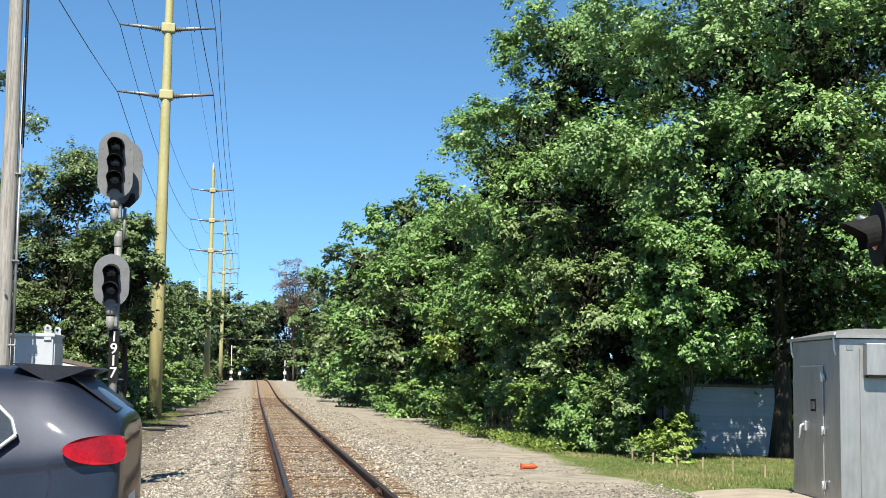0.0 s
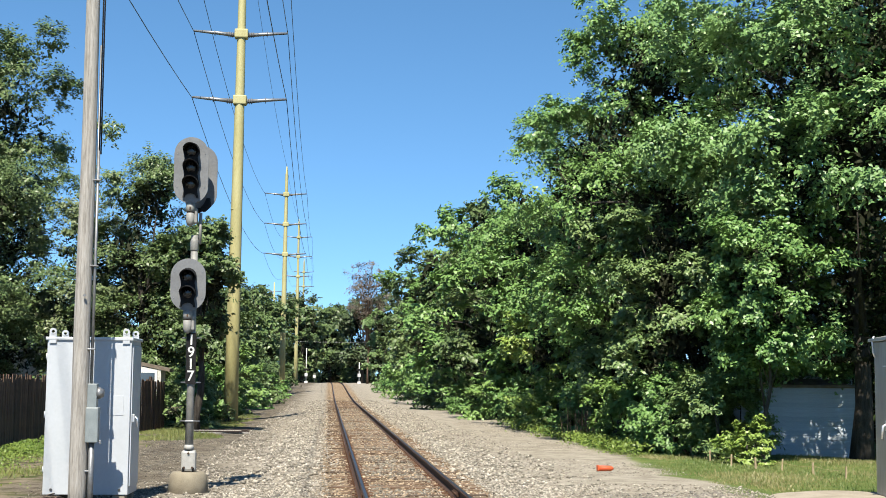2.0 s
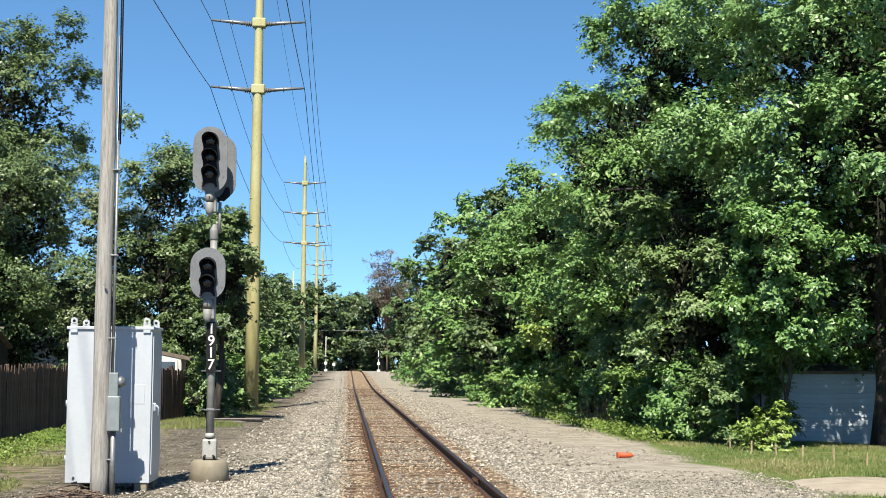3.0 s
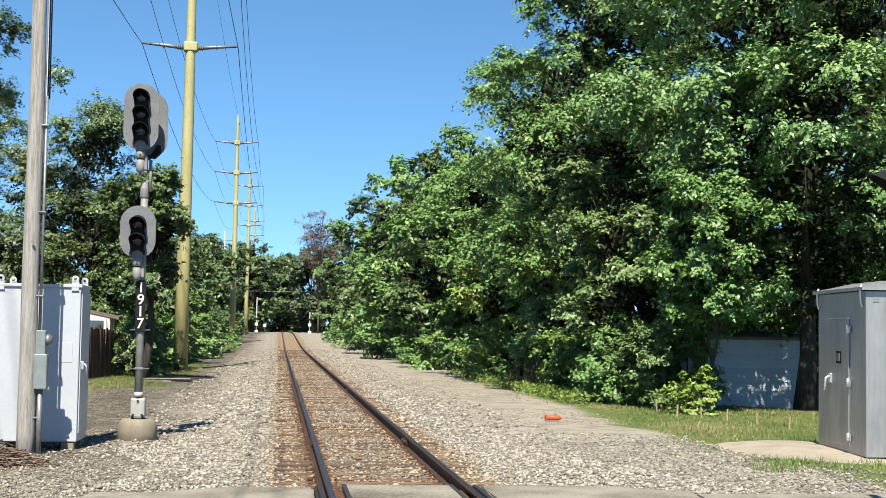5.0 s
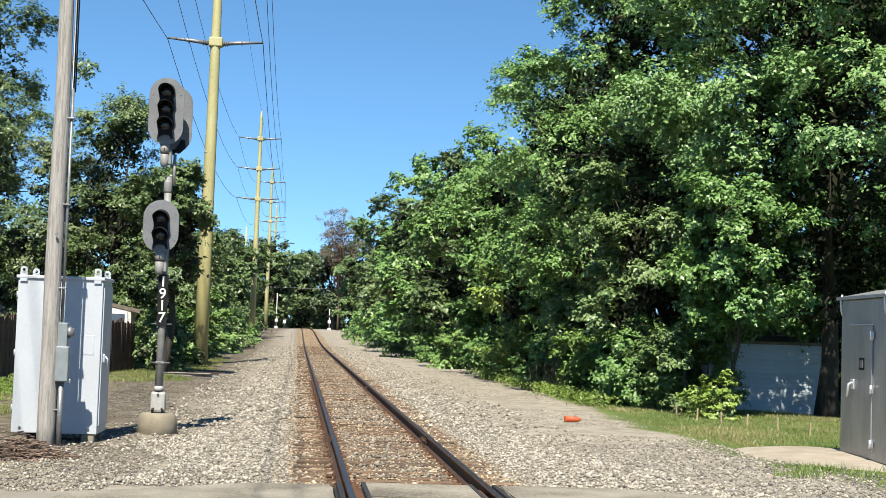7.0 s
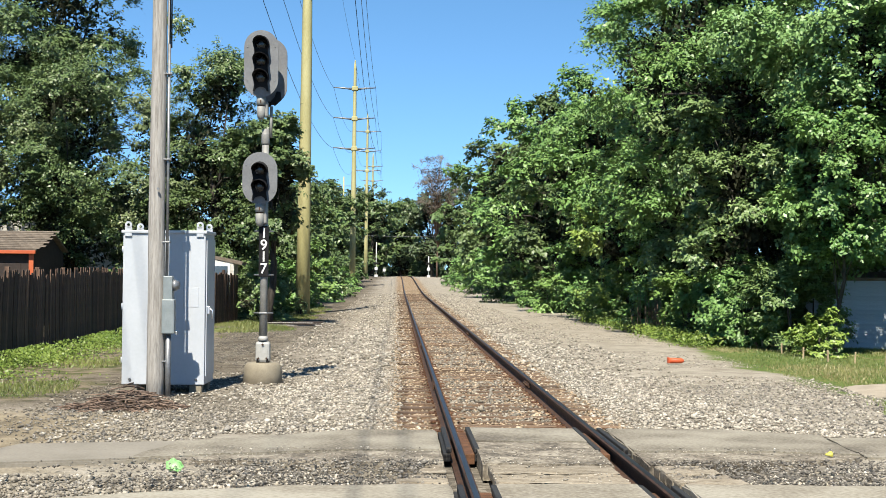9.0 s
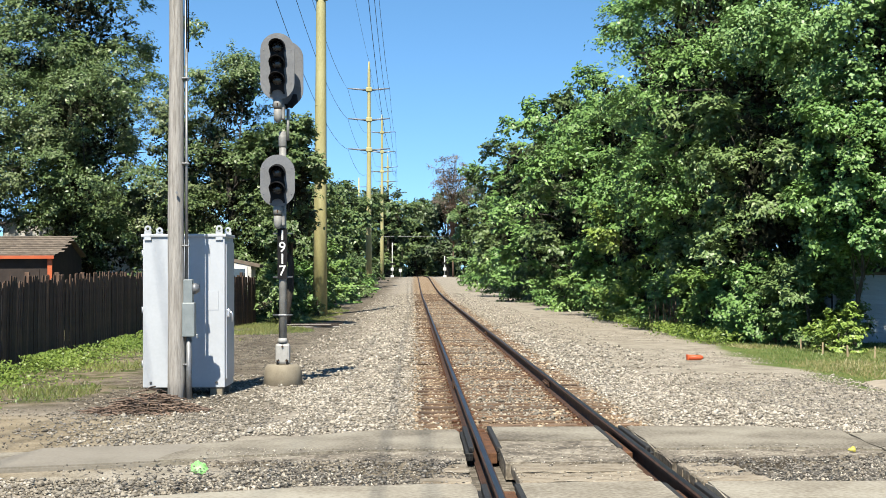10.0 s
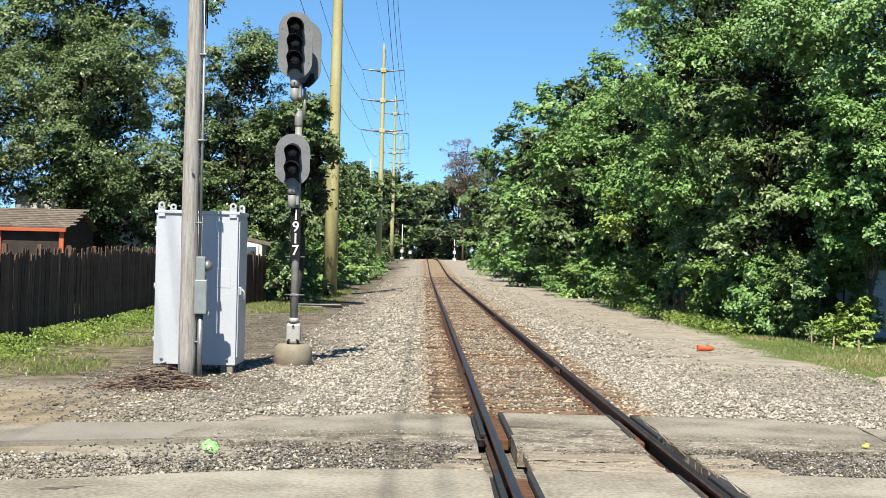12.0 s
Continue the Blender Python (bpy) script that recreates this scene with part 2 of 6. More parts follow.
def tube(bm, pts, radii, seg=8, caps=True):
    pts = [Vector(p) for p in pts]
    rings = []
    for i, p in enumerate(pts):
        d = (pts[min(i + 1, len(pts) - 1)] - pts[max(i - 1, 0)]).normalized()
        a = d.cross(Vector((0, 1, 0)) if abs(d.y) < 0.8 else Vector((1, 0, 0))).normalized()
        b = d.cross(a)
        r = radii[i] if hasattr(radii, "__len__") else radii
        rings.append([bm.verts.new(p + (a * math.cos(k * math.tau / seg) + b * math.sin(k * math.tau / seg)) * r) for k in range(seg)])
    for q, w in zip(rings, rings[1:]):
        for k in range(seg):
            f = bm.faces.new((q[k], q[(k + 1) % seg], w[(k + 1) % seg], w[k]))
            f.smooth = True
    if caps:
        bm.faces.new(rings[0][::-1])
        bm.faces.new(rings[-1])
    return rings


def plate(bm, outline, y0, y1):
    """A flat plate with an outline in x, z between two depths y."""
    a = [bm.verts.new((x, y0, z)) for x, z in outline]
    b = [bm.verts.new((x, y1, z)) for x, z in outline]
    bm.faces.new(a)
    bm.faces.new(b[::-1])
    n = len(a)
    for i in range(n):
        bm.faces.new((a[i], b[i], b[(i + 1) % n], a[(i + 1) % n]))


def capsule(w, h, cx=0.0, cz=0.0, n=14):
    r = w / 2
    return ([(cx + r * math.cos(math.pi * i / n), cz + h / 2 - r + r * math.sin(math.pi * i / n)) for i in range(n + 1)]
            + [(cx - r * math.cos(math.pi * i / n), cz - h / 2 + r - r * math.sin(math.pi * i / n)) for i in range(n + 1)])


def mesh_of(name, bm, mat, recalc=True):
    if recalc:
        bmesh.ops.recalc_face_normals(bm, faces=bm.faces)
    me = bpy.data.meshes.new(name)
    bm.to_mesh(me)
    bm.free()
    me.materials.append(mat)
    return me


def part(name, bm, mat, parent=None, label=""):
    ob = new(name, mesh_of(name, bm, mat))
    ob.parent = parent
    if label:
        ob["label"] = label
    return ob


def thing(name, x, y, z, label, category, rz=0.0, group="", kind=""):
    ob = tagged(new(name), label, category, group, kind)
    ob.empty_display_size = 0.2
    ob.matrix_basis = pose(x, y, z, 0, 0, rz)
    return ob


def big_mesh(name, verts, faces, mat, smooth=False):
    """A mesh from arrays: verts n x 3, faces m x k."""
    me = bpy.data.meshes.new(name)
    m, k = faces.shape
    me.vertices.add(len(verts))
    me.vertices.foreach_set("co", np.ascontiguousarray(verts, dtype=np.float32).ravel())
    me.loops.add(m * k)
    me.loops.foreach_set("vertex_index", np.ascontiguousarray(faces, dtype=np.int32).ravel())
    me.polygons.add(m)
    me.polygons.foreach_set("loop_start", np.arange(0, m * k, k, dtype=np.int32))
    me.polygons.foreach_set("loop_total", np.full(m, k, dtype=np.int32))
    if smooth:
        me.polygons.foreach_set("use_smooth", np.ones(m, dtype=bool))
    me.update(calc_edges=True)
    me.materials.append(mat)
    return me


# ---- ground ----
def rise(y):
    t = np.clip((np.asarray(y, float) - 95) / 120, 0, 1)
    return 1.2 * t * t * (3 - 2 * t)


def ground_z(x, y):
    x, y = np.asarray(x, float), np.asarray(y, float)
    z = np.full(np.broadcast(x, y).shape, -0.27)
    near = np.clip((y - 14.0) / 8, 0, 1)
    z = z + 0.185 * (1 - near)
    bed = np.clip((2.7 - np.abs(x)) / 1.2, 0, 1)
    z = z + bed * (-0.20 - z)
    z = z + 0.02 * np.sin(x * 1.3 + y * 0.31) * np.clip(np.abs(x) - 2, 0, 1) * near
    side = np.clip((np.abs(x) - 7) / 8, 0, 1)
    z = z - 0.12 * side * near
    return z + rise(y)


def ground_material():
    m = bpy.data.materials.new("ground")
    m.use_nodes = True
    n, link = m.node_tree.nodes, m.node_tree.links.new
    b = n["Principled BSDF"]
    b.inputs["Roughness"].default_value = 0.95
    b.inputs["Specular IOR Level"].default_value = 0.2
    co, sep = n.new("ShaderNodeTexCoord"), n.new("ShaderNodeSeparateXYZ")
    link(co.outputs["Object"], sep.inputs[0])

    def noise_tex(s, d=4):
        t = n.new("ShaderNodeTexNoise")
        t.inputs["Scale"].default_value, t.inputs["Detail"].default_value = s, d
        link(co.outputs["Object"], t.inputs["Vector"])
        return t.outputs[0]

    def maths(op, a, b2, c=None):
        q = n.new("ShaderNodeMath")
        q.operation = op
        for i, v in enumerate((a, b2, c)):
            if v is None:
                continue
            if isinstance(v, (int, float)):
                q.inputs[i].default_value = v
            else:
                link(v, q.inputs[i])
        return q.outputs[0]

    def ramp(v, stops):
        q = n.new("ShaderNodeValToRGB")
        e = q.color_ramp.elements
        while len(e) < len(stops):
            e.new(0.5)
        for i, (p, c) in enumerate(stops):
            e[i].position, e[i].color = p, (*c, 1)
        link(v, q.inputs[0])
        return q.outputs[0]

    def mixed(f, a, b2):
        q = n.new("ShaderNodeMix")
        q.data_type = "RGBA"
        link(f, q.inputs[0])
        link(a, q.inputs[6])
        link(b2, q.inputs[7])
        return q.outputs[2]

    def step(v, lo, hi):
        q = n.new("ShaderNodeMapRange")
        q.inputs["From Min"].default_value, q.inputs["From Max"].default_value = lo, hi
        link(v, q.inputs["Value"])
        return q.outputs[0]

    vor = n.new("ShaderNodeTexVoronoi")
    vor.inputs["Scale"].default_value = 17
    link(co.outputs["Object"], vor.inputs["Vector"])
    bw = n.new("ShaderNodeSeparateColor")
    link(vor.outputs["Color"], bw.inputs[0])
    broad, mid, fine = noise_tex(0.35), noise_tex(2.2), noise_tex(40, 5)
    pebble = maths("MULTIPLY_ADD", bw.outputs[0], 0.55, maths("MULTIPLY", mid, 0.45))
    gravel = ramp(pebble, [(0.1, (0.130, 0.112, 0.085)), (0.5, (0.238, 0.212, 0.171)), (0.9, (0.342, 0.311, 0.262))])
    rusty = ramp(pebble, [(0.1, (0.104, 0.062, 0.029)), (0.5, (0.209, 0.150, 0.094)), (0.9, (0.321, 0.262, 0.192))])
    path = ramp(maths("MULTIPLY_ADD", fine, 0.5, maths("MULTIPLY", mid, 0.5)), [(0.42, (0.194, 0.172, 0.135)), (0.58, (0.307, 0.279, 0.231))])
    dirt = ramp(maths("MULTIPLY_ADD", fine, 0.55, maths("MULTIPLY", mid, 0.45)), [(0.40, (0.050, 0.040, 0.028)), (0.50, (0.112, 0.094, 0.070)), (0.60, (0.185, 0.162, 0.126))])
    turf = ramp(maths("MULTIPLY_ADD", fine, 0.4, maths("MULTIPLY", mid, 0.6)), [(0.35, (0.049, 0.081, 0.018)), (0.52, (0.093, 0.130, 0.032)), (0.78, (0.203, 0.174, 0.077))])
    x, y = sep.outputs[0], sep.outputs[1]
    wob = maths("MULTIPLY_ADD", broad, 3.0, -1.5)
    wob2 = maths("MULTIPLY_ADD", mid, 1.2, -0.6)
    xr = maths("ADD", maths("ADD", x, wob), wob2)
    ax = maths("ABSOLUTE", maths("ADD", x, maths("MULTIPLY", wob2, 0.5)), 0)
    grit = ramp(pebble, [(0.1, (0.062, 0.053, 0.041)), (0.5, (0.133, 0.118, 0.096)), (0.9, (0.240, 0.217, 0.180))])
    c = mixed(step(ax, 1.25, 1.7), rusty, gravel)
    c = mixed(step(maths("ADD", y, wob2), 14.6, 15.4), mixed(step(ax, 2.4, 3.2), grit, path), c)
    c = mixed(step(xr, 2.6, 3.4), c, path)
    widen = maths("MULTIPLY", maths("MINIMUM", maths("MAXIMUM", maths("ADD", y, -30.0), 0.0), 26.0), 0.045)
    c = mixed(step(maths("SUBTRACT", xr, widen), 5.9, 6.3), c, turf)
    c = mixed(maths("MULTIPLY", step(xr, -3.0, -4.3), step(maths("ADD", y, wob2), 17.5, 20)), c, dirt)
    sandy = ramp(maths("MULTIPLY_ADD", fine, 0.5, maths("MULTIPLY", mid, 0.5)), [(0.38, (0.150, 0.122, 0.080)), (0.62, (0.270, 0.228, 0.160))])
    c = mixed(maths("MULTIPLY", step(xr, -4.0, -5.2), step(maths("ADD", y, wob2), 18.6, 17.4)), c, sandy)
    weedy = ramp(maths("MULTIPLY_ADD", fine, 0.35, maths("MULTIPLY", mid, 0.65)), [(0.38, (0.044, 0.057, 0.018)), (0.46, (0.077, 0.079, 0.031)), (0.52, (0.139, 0.113, 0.077)), (0.66, (0.211, 0.175, 0.128))])
    c = mixed(maths("MULTIPLY", step(xr, -6.6, -7.1), step(maths("ADD", y, wob2), 18.2, 19.4)), c, weedy)
    c = mixed(step(ax, 40, 60), c, turf)
    link(c, b.inputs["Base Color"])
    bp = n.new("ShaderNodeBump")
    bp.inputs["Strength"].default_value, bp.inputs["Distance"].default_value = 0.8, 0.03
    link(maths("MULTIPLY_ADD", bw.outputs[0], 0.7, fine), bp.inputs["Height"])
    link(bp.outputs[0], b.inputs["Normal"])
    return m


def build_ground():
    xs = np.unique(np.concatenate([np.linspace(-2500, -60, 20), np.linspace(-60, -12, 25), np.linspace(-12, 14, 76), np.linspace(14, 60, 24), np.linspace(60, 2500, 20)]))
    ys = np.unique(np.concatenate([np.linspace(-400, -10, 14), np.linspace(-10, 9, 10), np.linspace(9, 60, 100), np.linspace(60, 330, 70), np.linspace(330, 4000, 20)]))
    X, Y = np.meshgrid(xs, ys)
    Z = ground_z(X, Y)
    V = np.stack([X, Y, Z], -1).reshape(-1, 3)
    w = len(xs)
    i = (np.arange(len(ys) - 1)[:, None] * w + np.arange(w - 1)[None]).ravel()
    ob = new("ground", big_mesh("ground", V, np.stack([i, i + 1, i + w + 1, i + w], 1), ground_material(), True))
    tagged(ob, "pale limestone gravel, dirt and patchy grass beside the track", "ground", kind="structure")


build_ground()


# ---- track and crossing ----
def rail_profile():
    half = [(0.0, -0.172), (0.070, -0.172), (0.070, -0.162), (0.020, -0.148), (0.009, -0.135), (0.009, -0.05), (0.034, -0.040), (0.037, -0.012), (0.028, 0.0), (0.0, 0.0)]
    return half[1:-1] + [(-x, z) for x, z in half[1:-1]][::-1]


def build_rails():
    ys = np.concatenate([np.arange(-60, 95, 3.0), np.arange(95, 330, 6.0)])
    prof = rail_profile()
    for sx in (-0.7535, 0.7535):
        rail = thing("rail", sx, 0, 0, "rusty steel rail with a shiny worn running head", "rail", group="rails of the track", kind="structure")
        bm = bmesh.new()
        rings = [[bm.verts.new((x, y, z + float(rise(y)))) for x, z in prof] for y in ys]
        for a, b in zip(rings, rings[1:]):
            for k in range(len(prof)):
                bm.faces.new((a[k], a[(k + 1) % len(prof)], b[(k + 1) % len(prof)], b[k]))
        part("rail_body", bm, M["rail_side"], rail, "dark rust-brown rail web and foot")
        bm = bmesh.new()
        for a, b in zip(ys, ys[1:]):
            q = [bm.verts.new((x, y, 0.002 + float(rise(y)))) for x, y in ((-0.022, a), (0.022, a), (0.022, b), (-0.022, b))]
            bm.faces.new(q)
        bmesh.ops.remove_doubles(bm, verts=bm.verts, dist=0.0005)
        part("running_surface", bm, M["rail_top"], rail, "polished bare steel running surface")
        side = 1 if sx < 0 else -1
        for jy in ((21.6, 33.5) if sx < 0 else (21.9, 40.3)):
            bm = bmesh.new()
            box(bm, (side * 0.024, jy, -0.09), (0.03, 0.76, 0.075), bevel=0.006)
            box(bm, (-side * 0.024, jy, -0.09), (0.03, 0.76, 0.075), bevel=0.006)
            bar = part("joint_bar", bm, M["rust"], rail, "rusty bolted joint bar")
            for k in range(4):
                bm = bmesh.new()
                tube(bm, [(side * 0.036, jy - 0.27 + 0.18 * k, -0.09), (side * 0.075, jy - 0.27 + 0.18 * k, -0.09)], 0.017, 6)
                part("bolt", bm, M["rail_side"], bar)


def build_ties():
    bed = thing("track_bed", 0, 0, 0, "weathered rust-stained wooden ties in fouled ballast", "railway track", kind="structure")
    rng = random.Random(4)
    meshes = []
    for k in range(6):
        bm = bmesh.new()
        box(bm, (0, 0, 0), (2.6, 0.225, 0.18), bevel=0.012)
        for v in bm.verts:
            v.co += Vector((rng.uniform(-0.03, 0.03), rng.uniform(-0.008, 0.008), rng.uniform(-0.012, 0.006)))
        meshes.append(mesh_of("tie", bm, M["tie"]))
    bm = bmesh.new()
    box(bm, (0, 0, 0), (0.36, 0.19, 0.022), bevel=0.004)
    for sx in (-0.095, 0.095):
        box(bm, (sx, 0.05 if sx > 0 else -0.05, 0.02), (0.03, 0.025, 0.03))
    plate_mesh = mesh_of("tie_plate", bm, M["rust"])
    y = 15.0
    for k in range(190):
        ob = new("tie", meshes[rng.randrange(6)])
        ob.parent = bed
        ob.matrix_basis = pose(rng.uniform(-0.06, 0.06), y, -0.262 + rng.uniform(-0.012, 0.012) + float(rise(y)), rng.uniform(-1.5, 1.5), rng.uniform(-0.4, 0.4), rng.uniform(-1.6, 1.6))
        if k < 60:
            for sx in (-0.7535, 0.7535):
                p = new("tie_plate", plate_mesh)
                p.parent = bed
                p.matrix_basis = pose(sx, y, -0.176)
        y += 0.53 + rng.uniform(-0.03, 0.03)


def slab(name, outline, top, thick, mat, label, category="pavement", jitter=0.012, seed=1):
    """A concrete slab with a plan outline, worn edges and a slightly uneven top."""
    rng = random.Random(seed)
    pts = []
    for (x0, y0), (x1, y1) in zip(outline, outline[1:] + outline[:1]):
        n = max(1, int(math.hypot(x1 - x0, y1 - y0) / 0.35))
        for i in range(n):
            j = jitter if i else 0
            jx = 0.15 * j if abs(x1 - x0) < 0.05 else j
            pts.append((x0 + (x1 - x0) * i / n + rng.uniform(-jx, jx), y0 + (y1 - y0) * i / n + rng.uniform(-j, j)))
    bm = bmesh.new()
    a = [bm.verts.new((x, y, top)) for x, y in pts]
    f = bm.faces.new(a)
    r = bmesh.ops.extrude_face_region(bm, geom=[f])
    for v in r["geom"]:
        if isinstance(v, bmesh.types.BMVert):
            v.co.z = top - thick
    es = [e for e in bm.edges if all(abs(v.co.z - top) < 1e-5 for v in e.verts)]
    bmesh.ops.bevel(bm, geom=es, offset=0.018, segments=2, affect="EDGES")
    ob = part(name, bm, mat)
    return tagged(ob, label, category, kind="structure")


def build_crossing():
    c, old = M["concrete"], M["concrete_old"]
    slab("road", [(-220, -1.6), (-0.925, -1.6), (-0.925, 10.85), (-2.2, 10.78), (-3.4, 10.35), (-5.2, 9.65), (-9, 9.3), (-220, 9.3)], 0.0, 0.25, c, "worn pale concrete road west of the crossing", "road", 0.03, 2)
    slab("road", [(0.925, -1.6), (220, -1.6), (220, 10.3), (9, 10.3), (4.5, 10.75), (0.925, 10.9)], 0.0, 0.25, c, "worn pale concrete road east of the crossing", "road", 0.03, 3)
    slab("road_panel", [(-0.585, -1.6), (0.585, -1.6), (0.585, 10.95), (-0.585, 10.9)], -0.004, 0.2, c, "concrete crossing panel between the rails", "road", 0.012, 4)
    slab("pavement", [(-0.585, 13.78), (0.585, 13.72), (0.585, 14.92), (-0.585, 14.98)], -0.01, 0.2, old, "stained concrete footpath panel between the rails", "pavement", 0.012, 5)
    slab("pavement", [(-0.925, 13.25), (-0.925, 14.9), (-1.9, 14.85), (-2.9, 14.1), (-3.55, 13.85), (-3.8, 12.5), (-3.0, 12.85), (-1.8, 13.2)], -0.03, 0.2, old, "curved grey concrete footpath beside the track", "pavement", 0.03, 6)
    slab("pavement", [(-3.70, 12.54), (-3.45, 13.84), (-5.05, 13.55), (-5.4, 12.05)], -0.035, 0.2, M["concrete_grey"], "smooth newer grey concrete footpath slab", "pavement", 0.012, 16)
    slab("pavement", [(-5.44, 12.03), (-5.09, 13.53), (-9.5, 13.3), (-16, 13.1), (-16, 11.7), (-9.5, 11.8)], -0.07, 0.18, old, "sunken dusty concrete footpath", "pavement", 0.03, 7)
    slab("pavement", [(0.925, 13.2), (2.3, 13.2), (3.1, 13.0), (3.2, 14.6), (2.2, 15.1), (0.925, 15.1)], -0.03, 0.2, old, "grey concrete footpath beside the track", "pavement", 0.03, 8)
    slab("pavement", [(3.14, 13.0), (14, 13.2), (14, 14.9), (3.24, 14.6)], -0.06, 0.18, old, "cracked concrete footpath slab", "pavement", 0.03, 9)
    ag = M["aggregate"]
    slab("pavement_edge", [(-0.925, 12.35), (-0.925, 13.23), (-1.8, 13.18), (-2.95, 12.83), (-3.5, 12.66), (-3.2, 12.45), (-2.0, 12.5)], -0.045, 0.16, ag, "rough broken edge of the footpath with bare aggregate", "pavement", 0.05, 21)
    slab("pavement_edge", [(0.925, 12.3), (1.9, 12.55), (3.0, 12.8), (3.1, 12.98), (2.3, 13.18), (0.925, 13.18)], -0.045, 0.16, ag, "rough broken edge of the footpath with bare aggregate", "pavement", 0.05, 22)
    slab("pavement_edge", [(-0.585, 12.22), (0.585, 12.15), (0.585, 13.74), (-0.585, 13.76)], -0.02, 0.16, ag, "rough worn concrete strip between the rails", "pavement", 0.03, 23)
    walk_planks = thing("crossing_planks", 0, 11.55, 0, "bleached timber planks laid between the rails", "planks", kind="structure")
    rng = random.Random(41)
    for k in range(4):
        for x0, x1 in ((-0.545, 0.545), (0.93, 1.5 - 0.05 * k), (-1.35 + 0.1 * k, -0.93)):
            bm = bmesh.new()
            box(bm, ((x0 + x1) / 2, -0.42 + 0.285 * k, -0.062 - 0.012 * (k % 2)), (x1 - x0, 0.26, 0.1), bevel=0.016)
            bmesh.ops.subdivide_edges(bm, edges=[e for e in bm.edges if e.calc_length() > 0.4], cuts=7)
            for v in bm.verts:
                v.co += Vector((rng.uniform(-0.012, 0.012) if abs(v.co.x) > 0.95 else 0, rng.uniform(-0.022, 0.022), rng.uniform(-0.010, 0.006)))
            part("plank", bm, M["timber_pale"], walk_planks)
    for sx in (-0.7535, 0.7535):
        for y0, y1, nm in ((13.15, 14.95, "short"), (-1.6, 10.85, "long")):
            for side in (-1, 1):
                g = thing("flangeway_guard", sx + side * (0.17 if side * sx < 0 else 0.098), (y0 + y1) / 2, -0.03, "black rubber rail seal along the rail with hollow ends", "rail seal", group="rail seals", kind="structure")
                L = y1 - y0
                if side * sx < 0:
                    bm = bmesh.new()
                    box(bm, (-side * 0.07, 0, -0.085), (0.10, L, 0.1), bevel=0.006)
                    part("flangeway_fill", bm, M["rust"], g, "rusty dirt packed in the flangeway")
                bm = bmesh.new()
                box(bm, (0, 0, 0), (0.05, L, 0.055), bevel=0.010)
                box(bm, (side * 0.02, 0, -0.07), (0.07, L, 0.08), bevel=0.008)
                part("seal_body", bm, M["rubber"], g)
                for hx, hz in ((0.002, -0.005), (0.0, -0.052), (0.034, -0.052), (0.0, -0.09), (0.034, -0.09)):
                    bm = bmesh.new()
                    tube(bm, [(side * hx + side * 0.005, -L / 2 - 0.006, hz), (side * hx + side * 0.005, -L / 2 + 0.05, hz)], 0.015, 8)
                    part("hollow", bm, M["black"], g)


def build_tar_patch():
    rng = random.Random(14)
    bm = bmesh.new()
    pts = [(-3.95 + 0.12 * math.cos(a) * (1 + 0.25 * math.sin(3 * a)) + rng.uniform(-0.04, 0.04), 9.62 + 0.05 * math.sin(a) * (1 + 0.3 * math.cos(2 * a)) + 0.06 * math.cos(a) + rng.uniform(-0.02, 0.02)) for a in (math.tau * k / 22 for k in range(22))]
    f = bm.faces.new([bm.verts.new((x, y, 0.005)) for x, y in pts])
    r = bmesh.ops.extrude_face_region(bm, geom=[f])
    for v in r["geom"]:
        if isinstance(v, bmesh.types.BMVert):
            v.co.z = -0.02
    tagged(part("tar_patch", bm, M["tar"]), "dark tar patch on the worn concrete road", "road patch", kind="structure")


build_rails()
build_crossing()
build_tar_patch()


# ---- beside the track, left ----
def lamp_unit(parent, x, z, y=-0.05):
    """A signal lamp: ring, lens and a long curved hood."""
    bm = bmesh.new()
    tube(bm, [(x, y, z), (x, y - 0.05, z)], 0.142, 20)
    unit = part("lamp_housing", bm, M["black"], parent, "black round lamp housing")
    bm = bmesh.new()
    r = bmesh.ops.create_uvsphere(bm, u_segments=16, v_segments=8, radius=0.1)
    for v in r["verts"]:
        v.co = Vector((v.co.x + x, v.co.y * 0.35 + y - 0.05, v.co.z + z))
    for f in bm.faces:
        f.smooth = True
    part("lens", bm, M["lens"], unit, "unlit dark glass lens")
    bm = bmesh.new()
    n = 16
    inner, outer = [], []
    for i in range(n + 1):
        a = math.radians(-35 + 250 * i / n)
        reach = 0.34 * (0.35 + 0.65 * max(0, math.sin(a)) ** 0.5) if math.sin(a) > 0 else 0.10
        for lst, r in ((inner, 0.126), (outer, 0.136)):
            lst.append([bm.verts.new((x + r * math.cos(a), y - d, z + r * math.sin(a) - 0.1 * d)) for d in (0.02, reach)])
    for i in range(n):
        for lst in (inner, outer):
            bm.faces.new((lst[i][0], lst[i + 1][0], lst[i + 1][1], lst[i][1]))
        bm.faces.new((inner[i][1], inner[i + 1][1], outer[i + 1][1], outer[i][1]))
    part("hood", bm, M["black"], unit, "long black sun hood")


